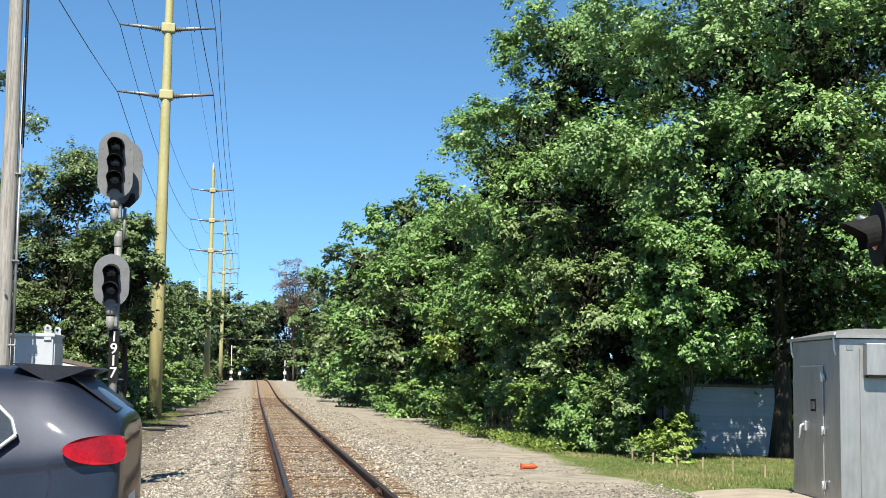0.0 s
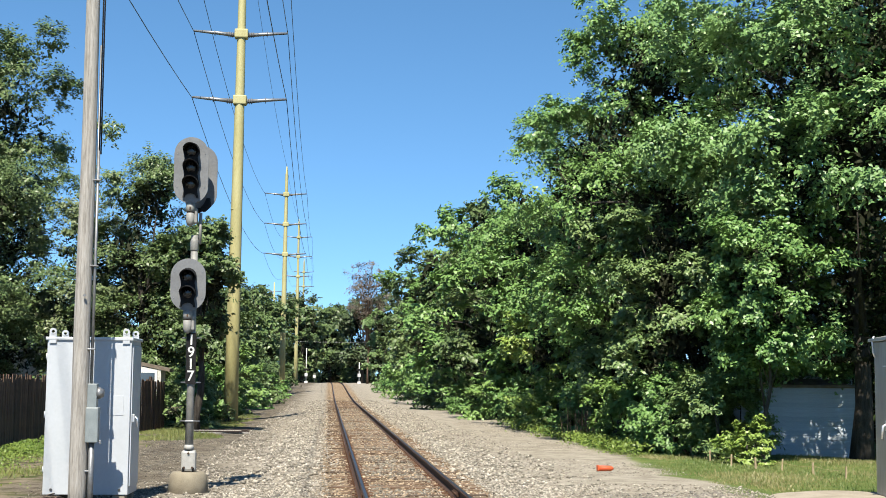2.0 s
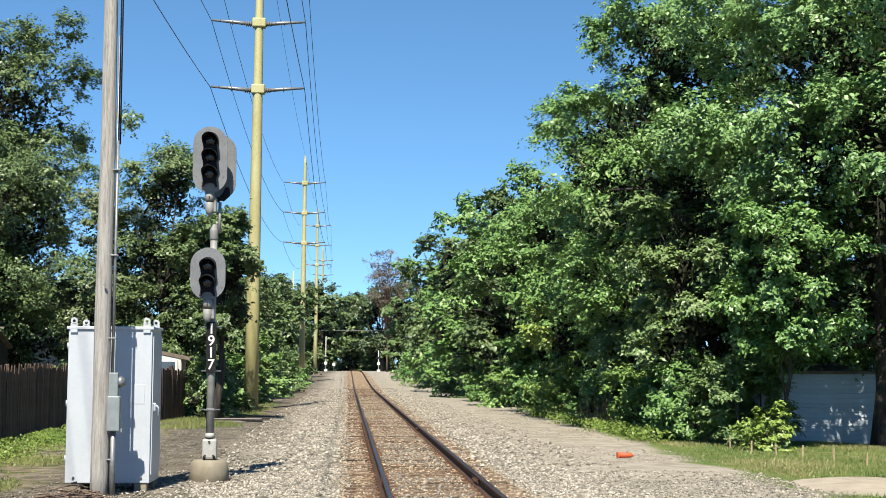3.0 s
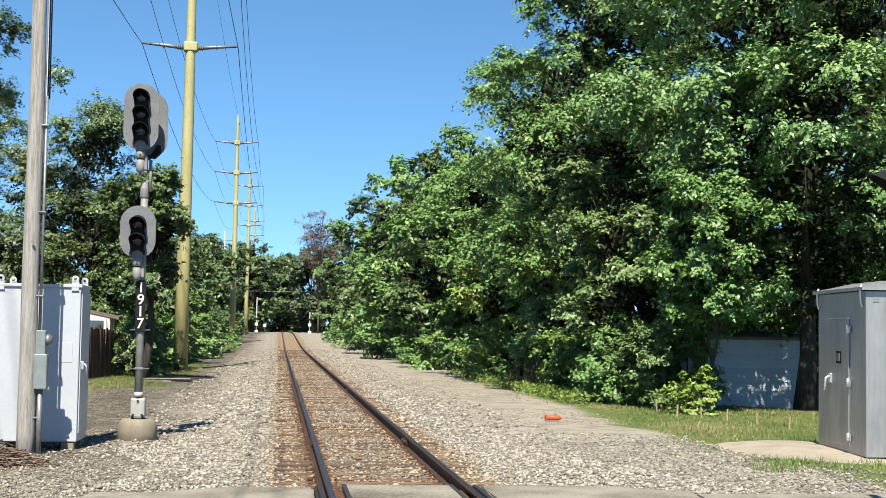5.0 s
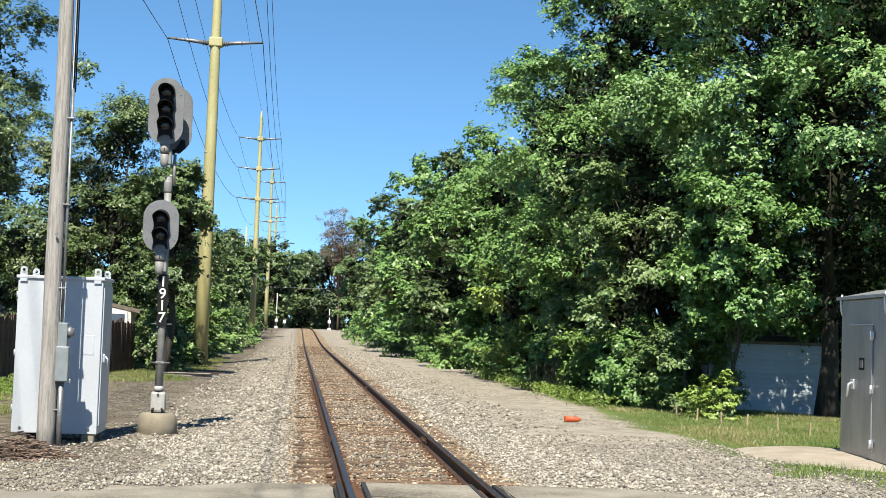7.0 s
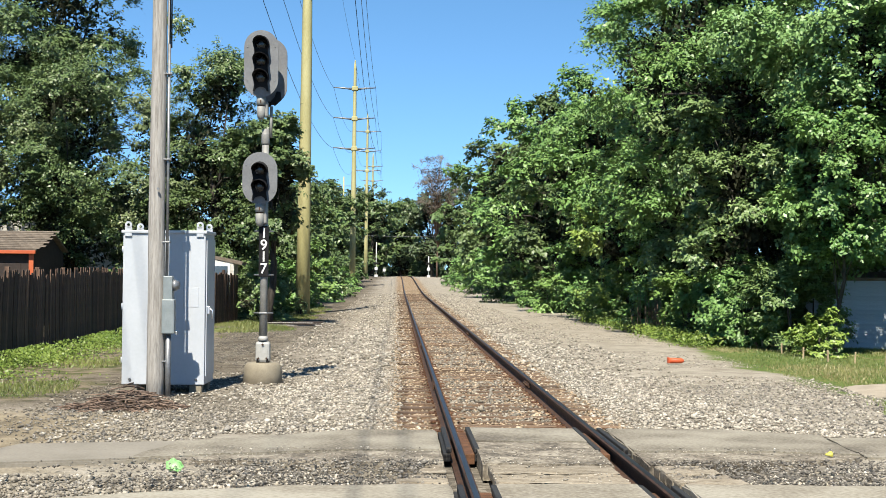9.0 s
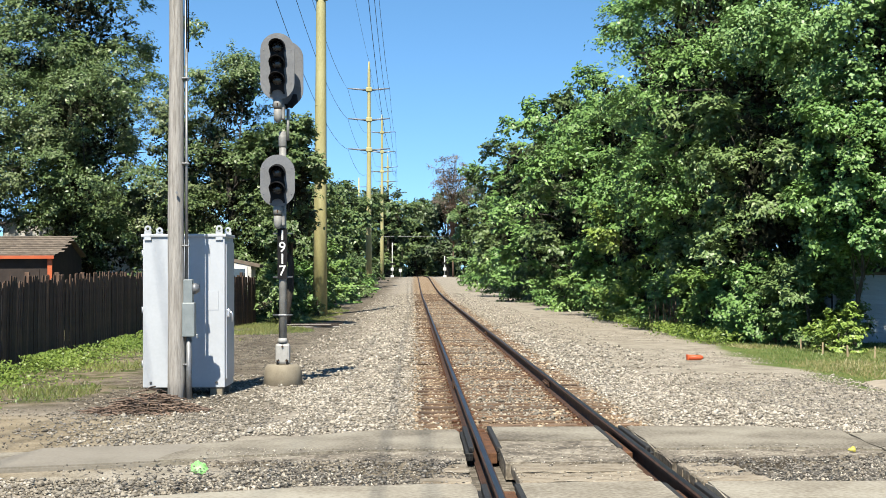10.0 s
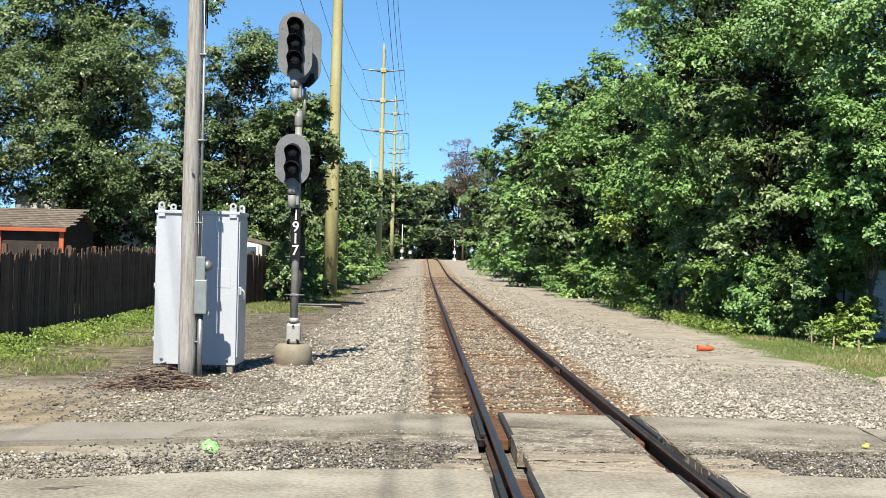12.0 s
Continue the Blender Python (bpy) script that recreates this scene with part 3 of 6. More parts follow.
def signal_head(mast, name, z, h, w, lamps, dx, label, dy=0.0):
    bm = bmesh.new()
    plate(bm, capsule(w, h, dx, z), dy - 0.012, dy + 0.012)
    head = part(name, bm, M["target_grey"], mast, label)
    for k in range(lamps):
        lamp_unit(head, dx + 0.0, z + (k - (lamps - 1) / 2) * -0.285 + (0.05 if lamps == 3 else 0.0), dy - 0.012)
    bm = bmesh.new()
    box(bm, (dx, dy + 0.14, z), (0.26, 0.24, h * 0.72), bevel=0.03)
    part("housing", bm, M["black"], head, "black housing behind the target")
    for s in (-1, 1):
        for q in (-1, 1):
            bm = bmesh.new()
            tube(bm, [(dx + s * w * 0.4, dy - 0.014, z + q * h * 0.25), (dx + s * w * 0.4, dy - 0.022, z + q * h * 0.25)], 0.010, 6)
            part("rivet", bm, M["galv"], head)
    for k in range(lamps):
        lz = z + (k - (lamps - 1) / 2) * -0.285 + (0.05 if lamps == 3 else 0.0)
        bm = bmesh.new()
        arc = [(dx + 0.10 * math.cos(a), lz - 0.245 + 0.075 * math.sin(a)) for a in (math.pi * q / 8 for q in range(9))]
        plate(bm, [(dx - 0.125, lz + 0.02), (dx - 0.112, lz - 0.12), (dx - 0.135, lz - 0.245)] + arc[::-1] + [(dx + 0.135, lz - 0.245), (dx + 0.112, lz - 0.12), (dx + 0.125, lz + 0.02)], dy - 0.055, dy - 0.02)
        part("lamp_skirt", bm, M["black"], head, "black flared skirt below the lamp")
    zb = z - h / 2
    bm = bmesh.new()
    tube(bm, [(dx, dy + 0.06, zb + 0.02), (dx, dy + 0.06, zb - 0.13), (dx, dy + 0.06, zb - 0.135)], [0.078, 0.084, 0.07], 14)
    tube(bm, [(dx, dy + 0.06, zb - 0.155), (dx, dy + 0.06, zb - 0.16), (dx, dy + 0.06, zb - 0.30), (dx, dy + 0.06, zb - 0.36), (dx, dy + 0.06, zb - 0.385)], [0.062, 0.074, 0.072, 0.058, 0.02], 14)
    box(bm, (dx + 0.05, dy + 0.13, zb - 0.2), (0.14, 0.16, 0.26), bevel=0.02)
    bracket = part("bracket", bm, M["cast_grey"], head, "grey cast mounting bracket")
    bm = bmesh.new()
    tube(bm, [(dx, dy + 0.06, zb - 0.133), (dx, dy + 0.06, zb - 0.158)], 0.066, 14)
    box(bm, (dx, dy - 0.022, zb - 0.08), (0.02, 0.02, 0.05))
    part("clamp_band", bm, M["rail_side"], bracket, "dark clamp band")


def build_signal():
    s = thing("railway_signal", -3.68, 23.9, -0.25, "grey railway signal mast with two oval heads on a concrete footing", "railway signal")
    bm = bmesh.new()
    tube(bm, [(0, 0, -0.15), (0, 0, 0.22), (0, 0, 0.30), (0, 0, 0.345)], [0.36, 0.325, 0.31, 0.26], 20)
    part("footing", bm, M["footing"], s, "tan round concrete footing with worn edges")
    bm = bmesh.new()
    tube(bm, [(0, 0, 0.40), (0, 0, 2.0), (0.0, 0, 4.4)], [0.072, 0.065, 0.06], 14)
    part("mast", bm, M["mast_paint"], s)
    bm = bmesh.new()
    box(bm, (0, 0, 0.53), (0.25, 0.2, 0.36), bevel=0.045)
    tube(bm, [(0, -0.02, 0.72), (0, -0.02, 0.80)], [0.09, 0.075], 12)
    base = part("junction_box", bm, M["cast_pale"], s, "pale grey cast base box")
    for bx, bz in ((-0.07, 0.42), (0.07, 0.42), (0, 0.66)):
        bm = bmesh.new()
        tube(bm, [(bx, -0.10, bz), (bx, -0.125, bz)], 0.018, 8)
        part("bolt", bm, M["rail_side"], base)
    for a in range(4):
        q = math.radians(45 + 90 * a)
        bm = bmesh.new()
        tube(bm, [(0.12 * math.cos(q), 0.12 * math.sin(q), 0.32), (0.12 * math.cos(q), 0.12 * math.sin(q), 0.42)], 0.022, 6)
        part("anchor_bolt", bm, M["black"], s)
    for z in (1.20, 1.86, 2.62):
        bm = bmesh.new()
        tube(bm, [(-0.17, -0.02, z), (0.17, -0.02, z)], 0.012, 6)
        box(bm, (0, 0, z), (0.15, 0.15, 0.035), bevel=0.006)
        part("step_clamp", bm, M["galv"], s)
    bm = bmesh.new()
    box(bm, (0, -0.085, 2.27), (0.17, 0.012, 0.88), bevel=0.004)
    board = part("number_board", bm, M["black"], s, "black board with white figures")
    for k, ch in enumerate("1917"):
        cu = bpy.data.curves.new("figure", "FONT")
        cu.body, cu.size, cu.extrude, cu.align_x, cu.align_y, cu.offset = ch, 0.25, 0.002, "CENTER", "CENTER", 0.003
        tmp = bpy.data.objects.new("figure", cu)
        me = bpy.data.meshes.new_from_object(tmp)
        bpy.data.objects.remove(tmp)
        me.materials.append(M["white_paint"])
        f = new("figure", me)
        f.parent = board
        f.matrix_basis = pose(0, -0.096, 2.58 - 0.205 * k, 90, 0, 0)
    signal_head(s, "lower_head", 3.53, 0.90, 0.60, 2, -0.07, "oval grey target with two dark lamps", -0.2)
    signal_head(s, "upper_head", 5.51, 1.16, 0.59, 3, -0.07, "oval grey target with three dark lamps", -0.2)
    bm = bmesh.new()
    plate(bm, capsule(0.60, 1.16, 0.045, 5.44), 0.22, 0.244)
    back = part("rear_head", bm, M["target_grey"], s, "second oval target facing away, behind the first")
    bm = bmesh.new()
    box(bm, (0.05, 0.36, 5.44), (0.26, 0.2, 0.85), bevel=0.03)
    part("housing", bm, M["black"], back)
    bm = bmesh.new()
    tube(bm, [(0.20, 0.20, 5.08), (0.19, 0.20, 4.96), (0.12, 0.16, 4.88), (0.05, 0.04, 4.84)], [0.035, 0.07, 0.06, 0.05], 10)
    part("arm", bm, M["black"], s, "bent black bracket arm")
    bm = bmesh.new()
    tube(bm, [(0, 0, 4.12), (0, 0, 4.15), (0, 0, 4.30), (0, 0, 4.33)], [0.062, 0.072, 0.072, 0.062], 12)
    tube(bm, [(0.09, 0, 4.25), (0.09, 0.05, 4.8)], 0.028, 8)
    part("collar", bm, M["mast_paint"], s)


def lifting_eye(bm, x, y, z):
    hole = 0.024
    # a strap with a ring top
    box(bm, (x, y, z + 0.0), (0.11, 0.022, 0.15))
    n = 16
    ra, rb = [], []
    for i in range(n):
        a = math.tau * i / n
        for lst, yy in ((ra, y - 0.011), (rb, y + 0.011)):
            lst.append((bm.verts.new((x + 0.055 * math.cos(a), yy, z + 0.105 + 0.055 * math.sin(a))), bm.verts.new((x + hole * math.cos(a), yy, z + 0.105 + hole * math.sin(a)))))
    for i in range(n):
        j = (i + 1) % n
        bm.faces.new((ra[i][0], ra[j][0], ra[j][1], ra[i][1]))
        bm.faces.new((rb[i][0], rb[j][0], rb[j][1], rb[i][1]))
        bm.faces.new((ra[i][0], ra[j][0], rb[j][0], rb[i][0]))
        bm.faces.new((ra[i][1], ra[j][1], rb[j][1], rb[i][1]))


def build_white_cabinet():
    c = thing("equipment_cabinet", -5.04, 22.25, -0.25, "tall white-painted steel railway equipment cabinet on concrete blocks", "equipment cabinet", rz=-1.0)
    w, d, z0, z1 = 1.30, 0.92, 0.12, 2.52
    bm = bmesh.new()
    box(bm, (0, 0, (z0 + z1) / 2), (w, d, z1 - z0), bevel=0.012)
    body = part("body", bm, M["cab_white"], c)
    bm = bmesh.new()
    box(bm, (0, 0, z1 + 0.012), (w + 0.05, d + 0.06, 0.05), bevel=0.01)
    part("roof", bm, M["cab_white"], c)
    for sx in (-1, 1):
        for sy in (-1, 1):
            bm = bmesh.new()
            lifting_eye(bm, sx * (w / 2 - 0.085), sy * (d / 2 - 0.0) - 0.016, z1 + 0.015)
            part("lifting_eye", bm, M["cab_white"], c)
    bm = bmesh.new()
    box(bm, (w / 2 + 0.012, 0, (z0 + z1) / 2 + 0.02), (0.02, d - 0.1, z1 - z0 - 0.22), bevel=0.008)
    door = part("door", bm, M["cab_white"], c, "flush side door")
    bm = bmesh.new()
    box(bm, (w / 2 + 0.04, -d / 2 + 0.12, 1.30), (0.04, 0.06, 0.13), bevel=0.01)
    tube(bm, [(w / 2 + 0.06, -d / 2 + 0.12, 1.33), (w / 2 + 0.10, -d / 2 + 0.12, 1.29), (w / 2 + 0.095, -d / 2 + 0.12, 1.16)], 0.013, 8)
    part("handle", bm, M["chrome"], door, "chrome door handle")
    for hz in (0.45, 1.3, 2.2):
        bm = bmesh.new()
        tube(bm, [(-w / 2 - 0.012, -d / 2 + 0.05, hz), (-w / 2 - 0.012, -d / 2 + 0.05, hz + 0.1)], 0.016, 8)
        part("hinge", bm, M["cab_white"], c)
    bm = bmesh.new()
    box(bm, (w / 2 - 0.22, -d / 2 - 0.003, 1.50), (0.24, 0.006, 0.30), bevel=0.002)
    part("label_plate", bm, M["cab_white"], body, "blank pale plate")
    bm = bmesh.new()
    box(bm, (w / 2 - 0.30, -d / 2 - 0.003, 2.30), (0.13, 0.006, 0.16), bevel=0.002)
    part("label_plate", bm, M["cab_white"], body, "small blank pale plate")
    for sx in (-1, 1):
        for sy in (-1, 1):
            bm = bmesh.new()
            box(bm, (sx * (w / 2 - 0.14), sy * (d / 2 - 0.12), 0.045), (0.2, 0.2, 0.15), bevel=0.015)
            part("block", bm, M["footing"], c, "low concrete block")
            bm = bmesh.new()
            tube(bm, [(sx * (w / 2 - 0.13), -d / 2 - 0.002, 0.20), (sx * (w / 2 - 0.13), -d / 2 - 0.014, 0.20)], 0.022, 8)
            part("bolt", bm, M["galv"], c)


def build_wood_pole():
    p = thing("utility_pole", -5.0, 20.88, -0.25, "weathered grey wooden utility pole with a meter and conduits", "utility pole", rz=0)
    bm = bmesh.new()
    rings = tube(bm, [(-0.01 + 0.02 * math.sin(k * 0.9) * 0.3, 0, -0.3 + 0.62 * k) for k in range(16)], [0.138 - 0.0028 * k for k in range(16)], 16)
    rng = random.Random(3)
    for v in bm.verts:
        v.co += Vector((rng.uniform(-0.003, 0.003), rng.uniform(-0.003, 0.003), 0))
    part("shaft", bm, M["pole_wood"], p)
    bm = bmesh.new()
    box(bm, (0.185, -0.05, 1.66), (0.14, 0.17, 0.36), bevel=0.012)
    meter = part("meter_box", bm, M["box_grey"], p, "grey steel meter box")
    bm = bmesh.new()
    tube(bm, [(0.25, -0.06, 1.70), (0.30, -0.06, 1.70), (0.315, -0.06, 1.70), (0.35, -0.06, 1.70)], [0.085, 0.085, 0.07, 0.055], 16)
    part("meter", bm, M["galv"], meter, "round electricity meter with a glass dome")
    bm = bmesh.new()
    box(bm, (0.195, -0.06, 1.23), (0.19, 0.18, 0.52), bevel=0.015)
    sw = part("switch_box", bm, M["box_grey"], p, "blue-grey steel switch box")
    bm = bmesh.new()
    box(bm, (0.32, -0.1, 0.98), (0.03, 0.05, 0.06), bevel=0.008)
    part("latch", bm, M["galv"], sw)
    for x, y, z0, z1, r, nm in ((0.155, -0.03, 1.84, 5.35, 0.022, "conduit"), (0.19, -0.05, 1.44, 1.52, 0.03, "conduit"), (0.19, -0.05, -0.1, 1.0, 0.042, "conduit"), (0.13, 0.07, -0.1, 7.0, 0.016, "conduit")):
        bm = bmesh.new()
        tube(bm, [(x, y, z0), (x - 0.012 * (z1 - z0) * 0.15, y, z1)], r, 10)
        part(nm, bm, M["galv"], p, "grey metal conduit")
    for x in (0.155, 0.18):
        bm = bmesh.new()
        tube(bm, [(x, -0.02, 5.3), (x - 0.012, -0.02, 7.6), (x + 0.02, -0.02, 8.7)], 0.011, 6)
        part("cable", bm, M["black"], p, "thin black service cable")
    bm = bmesh.new()
    pts = [(0.2 + 0.13 * math.sin(a) , -0.03, 8.3 + 0.35 * math.cos(a)) for a in [0.4 * k for k in range(13)]]
    tube(bm, pts, 0.009, 6)
    part("drip_loop", bm, M["black"], p, "loop of black cable")
    for z in (0.55, 2.35, 3.6, 4.9):
        bm = bmesh.new()
        box(bm, (0.14, -0.03, z), (0.11, 0.1, 0.022), bevel=0.004)
        part("strap", bm, M["galv"], p)
    bm = bmesh.new()
    tube(bm, [(0.03, -0.16, 3.15), (0.03, -0.185, 3.15)], 0.02, 8)
    part("bolt", bm, M["galv"], p)


def sag(a, b, drop, n=18):
    a, b = Vector(a), Vector(b)
    return [a.lerp(b, i / n) - Vector((0, 0, 4 * drop * (i / n) * (1 - i / n))) for i in range(n + 1)]


TOWERS = [(-5.5, -31.0, 0.0), (-5.6, 62.6, 0.0), (-5.95, 141.0, 0.0), (-6.35, 217.0, 3.4), (-6.9, 296.0, 4.0)]
ARM_Z, ARM_HALF = (14.4, 17.5, 20.6), 2.15


def build_tower(x, y, up):
    g = float(ground_z(x, y))
    t = thing("transmission_pole", x, y, g, "tall tapered yellow-ochre steel transmission pole with three tiers of arms", "power pole", group="transmission poles along the track")
    top = 23.5 + up - g
    bm = bmesh.new()
    tube(bm, [(-0.06, 0, -0.3), (-0.05, 0, 4.4), (0, 0, 12), (0.03, 0, top - 0.9), (0.03, 0, top)], [0.33, 0.30, 0.24, 0.15, 0.06], 12)
    part("shaft", bm, M["tower"], t)
    for z in (4.45, 9.6):
        bm = bmesh.new()
        tube(bm, [(-0.04, 0, z), (-0.04, 0, z + 0.05)], 0.32 - 0.0075 * z, 12)
        part("joint_ring", bm, M["tower"], t)
    for az in ARM_Z:
        z = az + up - g
        bm = bmesh.new()
        box(bm, (0.02, 0, z), (0.62, 0.5, 0.42), bevel=0.05)
        part("bracket", bm, M["tower"], t, "ochre arm bracket box")
        for s in (-1, 1):
            bm = bmesh.new()
            tube(bm, [(s * 0.3, 0, z - 0.05), (s * 1.1, 0, z + 0.03), (s * ARM_HALF, 0, z + 0.10)], [0.10, 0.085, 0.05], 8)
            arm = part("arm", bm, M["galv"], t, "grey horizontal insulator arm")
            for k in (0.36, 0.45, 0.54, 1.18):
                bm = bmesh.new()
                tube(bm, [(s * k, 0, z - 0.07 + 0.08 * k), (s * (k + 0.03), 0, z - 0.07 + 0.08 * k)], 0.14, 8)
                part("insulator_disc", bm, M["target_grey"], arm)


def build_towers():
    for x, y, up in TOWERS:
        build_tower(x, y, up)
    for az in ARM_Z:
        for s in (-1, 1):
            bm = bmesh.new()
            for (x0, y0, u0), (x1, y1, u1) in zip(TOWERS, TOWERS[1:]):
                tube(bm, sag((x0 + s * ARM_HALF, y0, az + u0 + 0.05), (x1 + s * ARM_HALF, y1, az + u1 + 0.05), 1.5), 0.017, 5)
            tagged(part("power_line", bm, M["wire"]), "dark overhead conductor slung from pole to pole", "power line", group="overhead conductors")
    bm = bmesh.new()
    for (x0, y0, u0), (x1, y1, u1) in zip(TOWERS, TOWERS[1:]):
        tube(bm, sag((x0 + 0.03, y0, 23.5 + u0), (x1 + 0.03, y1, 23.5 + u1), 1.0), 0.012, 5)
    tagged(part("ground_wire", bm, M["wire"]), "thin dark shield wire between the pole tops", "power line")
    # a lone pole of another line, far behind the trees
    p = thing("distant_pole", -11.5, 255, float(ground_z(-11.5, 255)), "slim pale distant pole with one cross arm", "power pole")
    bm = bmesh.new()
    tube(bm, [(0, 0, 0), (0, 0, 18.6)], [0.22, 0.12], 8)
    part("shaft", bm, M["tower"], p)
    bm = bmesh.new()
    tube(bm, [(-1.6, 0, 16.9), (1.6, 0, 16.9)], 0.06, 6)
    part("arm", bm, M["galv"], p)


def build_fence(x, y, rz, length, seed, label):
    """A run of vertical boards along local y, nailed to rails on posts."""
    f = thing("board_fence", x, y, -0.3, label, "fence", rz=rz)
    rng = random.Random(seed)
    meshes = []
    for k in range(7):
        w, h = rng.uniform(0.142, 0.156), rng.uniform(1.82, 1.98)
        bm = bmesh.new()
        plate(bm, [(-w / 2, 0), (w / 2, 0), (w / 2 - 0.004, h - 0.05), (w * 0.25, h + rng.uniform(-0.02, 0.01)), (-w * 0.3, h), (-w / 2 + 0.004, h - 0.05)], -0.011, 0.011)
        meshes.append(mesh_of("board", bm, M["fence"]))
    s = 0.0
    while s < length:
        ob = new("board", meshes[rng.randrange(7)])
        ob.parent = f
        lean = 3.2 * math.sin(s * 0.55) + 1.5 * math.sin(s * 1.9) + rng.uniform(-1.0, 1.0)
        ob.matrix_basis = pose(0.035 * math.sin(s * 0.4) + rng.uniform(-0.012, 0.012), s, 0.04 + 0.05 * math.sin(s * 0.33), 1.5 * math.sin(s * 0.3), 0, 0) @ pose(0, 0, 0, 0, 0, 90 + rng.uniform(-3, 3)) @ pose(0, 0, 0, 0, lean, 0)
        s += rng.uniform(0.138, 0.155) + (0.03 if rng.random() < 0.05 else 0)
    for z in (0.35, 1.0, 1.6):
        bm = bmesh.new()
        box(bm, (-0.1, length / 2, z), (0.04, length, 0.09))
        part("rail", bm, M["fence"], f)
    for k in range(int(length / 2.5) + 1):
        bm = bmesh.new()
        box(bm, (-0.14, 2.5 * k, 1.0), (0.1, 0.1, 2.05 + (0.25 if k == 12 else 0)), bevel=0.008)
        part("post", bm, M["fence"], f)


def build_orange_shed():
    s = thing("garden_shed", -16.68, 52.3, -0.22, "garden shed with orange trim, ochre boards and a brown shingle roof", "shed")
    w, d, h = 4.3, 4.4, 2.55
    bm = bmesh.new()
    box(bm, (0, 0, h / 2), (w, d, h))
    part("wall", bm, M["dark_wood"], s, "dark board wall")
    bm = bmesh.new()
    box(bm, (-1.2, -d / 2 - 0.02, 1.25), (1.9, 0.04, 2.2), bevel=0.01)
    part("panel", bm, M["ochre_paint"], s, "ochre painted board panel")
    bm = bmesh.new()
    box(bm, (0.85, -d / 2 - 0.015, 1.1), (1.7, 0.03, 2.0), bevel=0.01)
    part("door", bm, M["dark_wood"], s, "dark brown door")
    for x in (-2.2, -0.18, 2.08):
        bm = bmesh.new()
        box(bm, (x, -d / 2 - 0.05, h / 2), (0.17, 0.06, h), bevel=0.008)
        part("trim_post", bm, M["orange_paint"], s, "orange painted corner trim")
    bm = bmesh.new()
    box(bm, (0, -d / 2 - 0.23, h - 0.03), (w + 0.25, 0.05, 0.12), bevel=0.008)
    part("fascia", bm, M["orange_paint"], s, "orange fascia board")
    bm = bmesh.new()
    slope = math.atan2(0.72, d / 2 + 0.22)
    for sg in (-1, 1):
        L = math.hypot(0.72, d / 2 + 0.22)
        box(bm, (0, sg * (d / 2 + 0.22) / 2, h + 0.05 + 0.36), (w + 0.3, L, 0.04), Matrix.Rotation(-sg * slope, 3, "X"))
    roof = part("roof", bm, M["shingle"], s, "brown shingle roof")
    rng = random.Random(5)
    bm = bmesh.new()
    box(bm, (0, 0, 0), (0.30, 0.20, 0.014))
    me = mesh_of("shingle", bm, M["shingle"])
    L = math.hypot(0.72, d / 2 + 0.22)
    for r in range(10):
        for k in range(16):
            u = (r + 0.5) / 10
            ob = new("shingle", me)
            ob.parent = roof
            ob.matrix_basis = pose(-w / 2 - 0.1 + 0.30 * k + (0.15 if r % 2 else 0), -(d / 2 + 0.22) * (1 - u), h + 0.085 + 0.72 * u, math.degrees(slope) - 2, 0, 0)
    bm = bmesh.new()
    plate(bm, [(-d / 2, h), (d / 2, h), (0, h + 0.70)], -0.03, 0.03)
    for v in bm.verts:
        v.co = Vector((w / 2 - 0.05 + v.co.y, v.co.x, v.co.z))
    part("gable", bm, M["dark_wood"], s, "dark gable end")


def build_house(x, y, w, d, h, label, rz=0, roof="shingle", ridge=1.7):
    g = float(ground_z(x, y))
    o = thing("house", x, y, g, label, "house", rz=rz)
    bm = bmesh.new()
    box(bm, (0, 0, h / 2), (w, d, h))
    wall = part("wall", bm, M["siding_white"], o)
    rows = int(h / 0.2)
    for sgn in (-1,):
        bm = bmesh.new()
        box(bm, (0, 0, 0), (w + 0.04, 0.022, 0.19), Matrix.Rotation(radians(5), 3, "X"))
        me = mesh_of("siding_board", bm, M["siding_white"])
        for r in range(rows):
            ob = new("siding_board", me)
            ob.parent = wall
            ob.matrix_basis = pose(0, -d / 2 - 0.012, 0.1 + 0.2 * r)
    bm = bmesh.new()
    slope = math.atan2(ridge, w / 2 + 0.35)
    L = math.hypot(ridge, w / 2 + 0.35)
    for sg in (-1, 1):
        box(bm, (sg * (w / 2 + 0.35) / 2, 0, h + ridge / 2), (L, d + (0.7 if d > 2 else 0.06), 0.12), Matrix.Rotation(sg * slope, 3, "Y"))
    part("roof", bm, M[roof], o, "brown shingle roof")
    bm = bmesh.new()
    plate(bm, [(-w / 2, h), (w / 2, h), (0, h + ridge - 0.1)], -d / 2, d / 2)
    part("gable", bm, M["siding_white"], o)
    for wx in (-w / 4, w / 4):
        bm = bmesh.new()
        box(bm, (wx, -d / 2 - 0.04, 1.6), (1.05, 0.06, 1.35), bevel=0.01)
        win = part("window", bm, M["white_paint"], o, "white framed window")
        for q in (-0.3, 0.32):
            bm = bmesh.new()
            box(bm, (wx, -d / 2 - 0.075, 1.6 + q), (0.86, 0.02, 0.55))
            part("pane", bm, M["glass"], win)


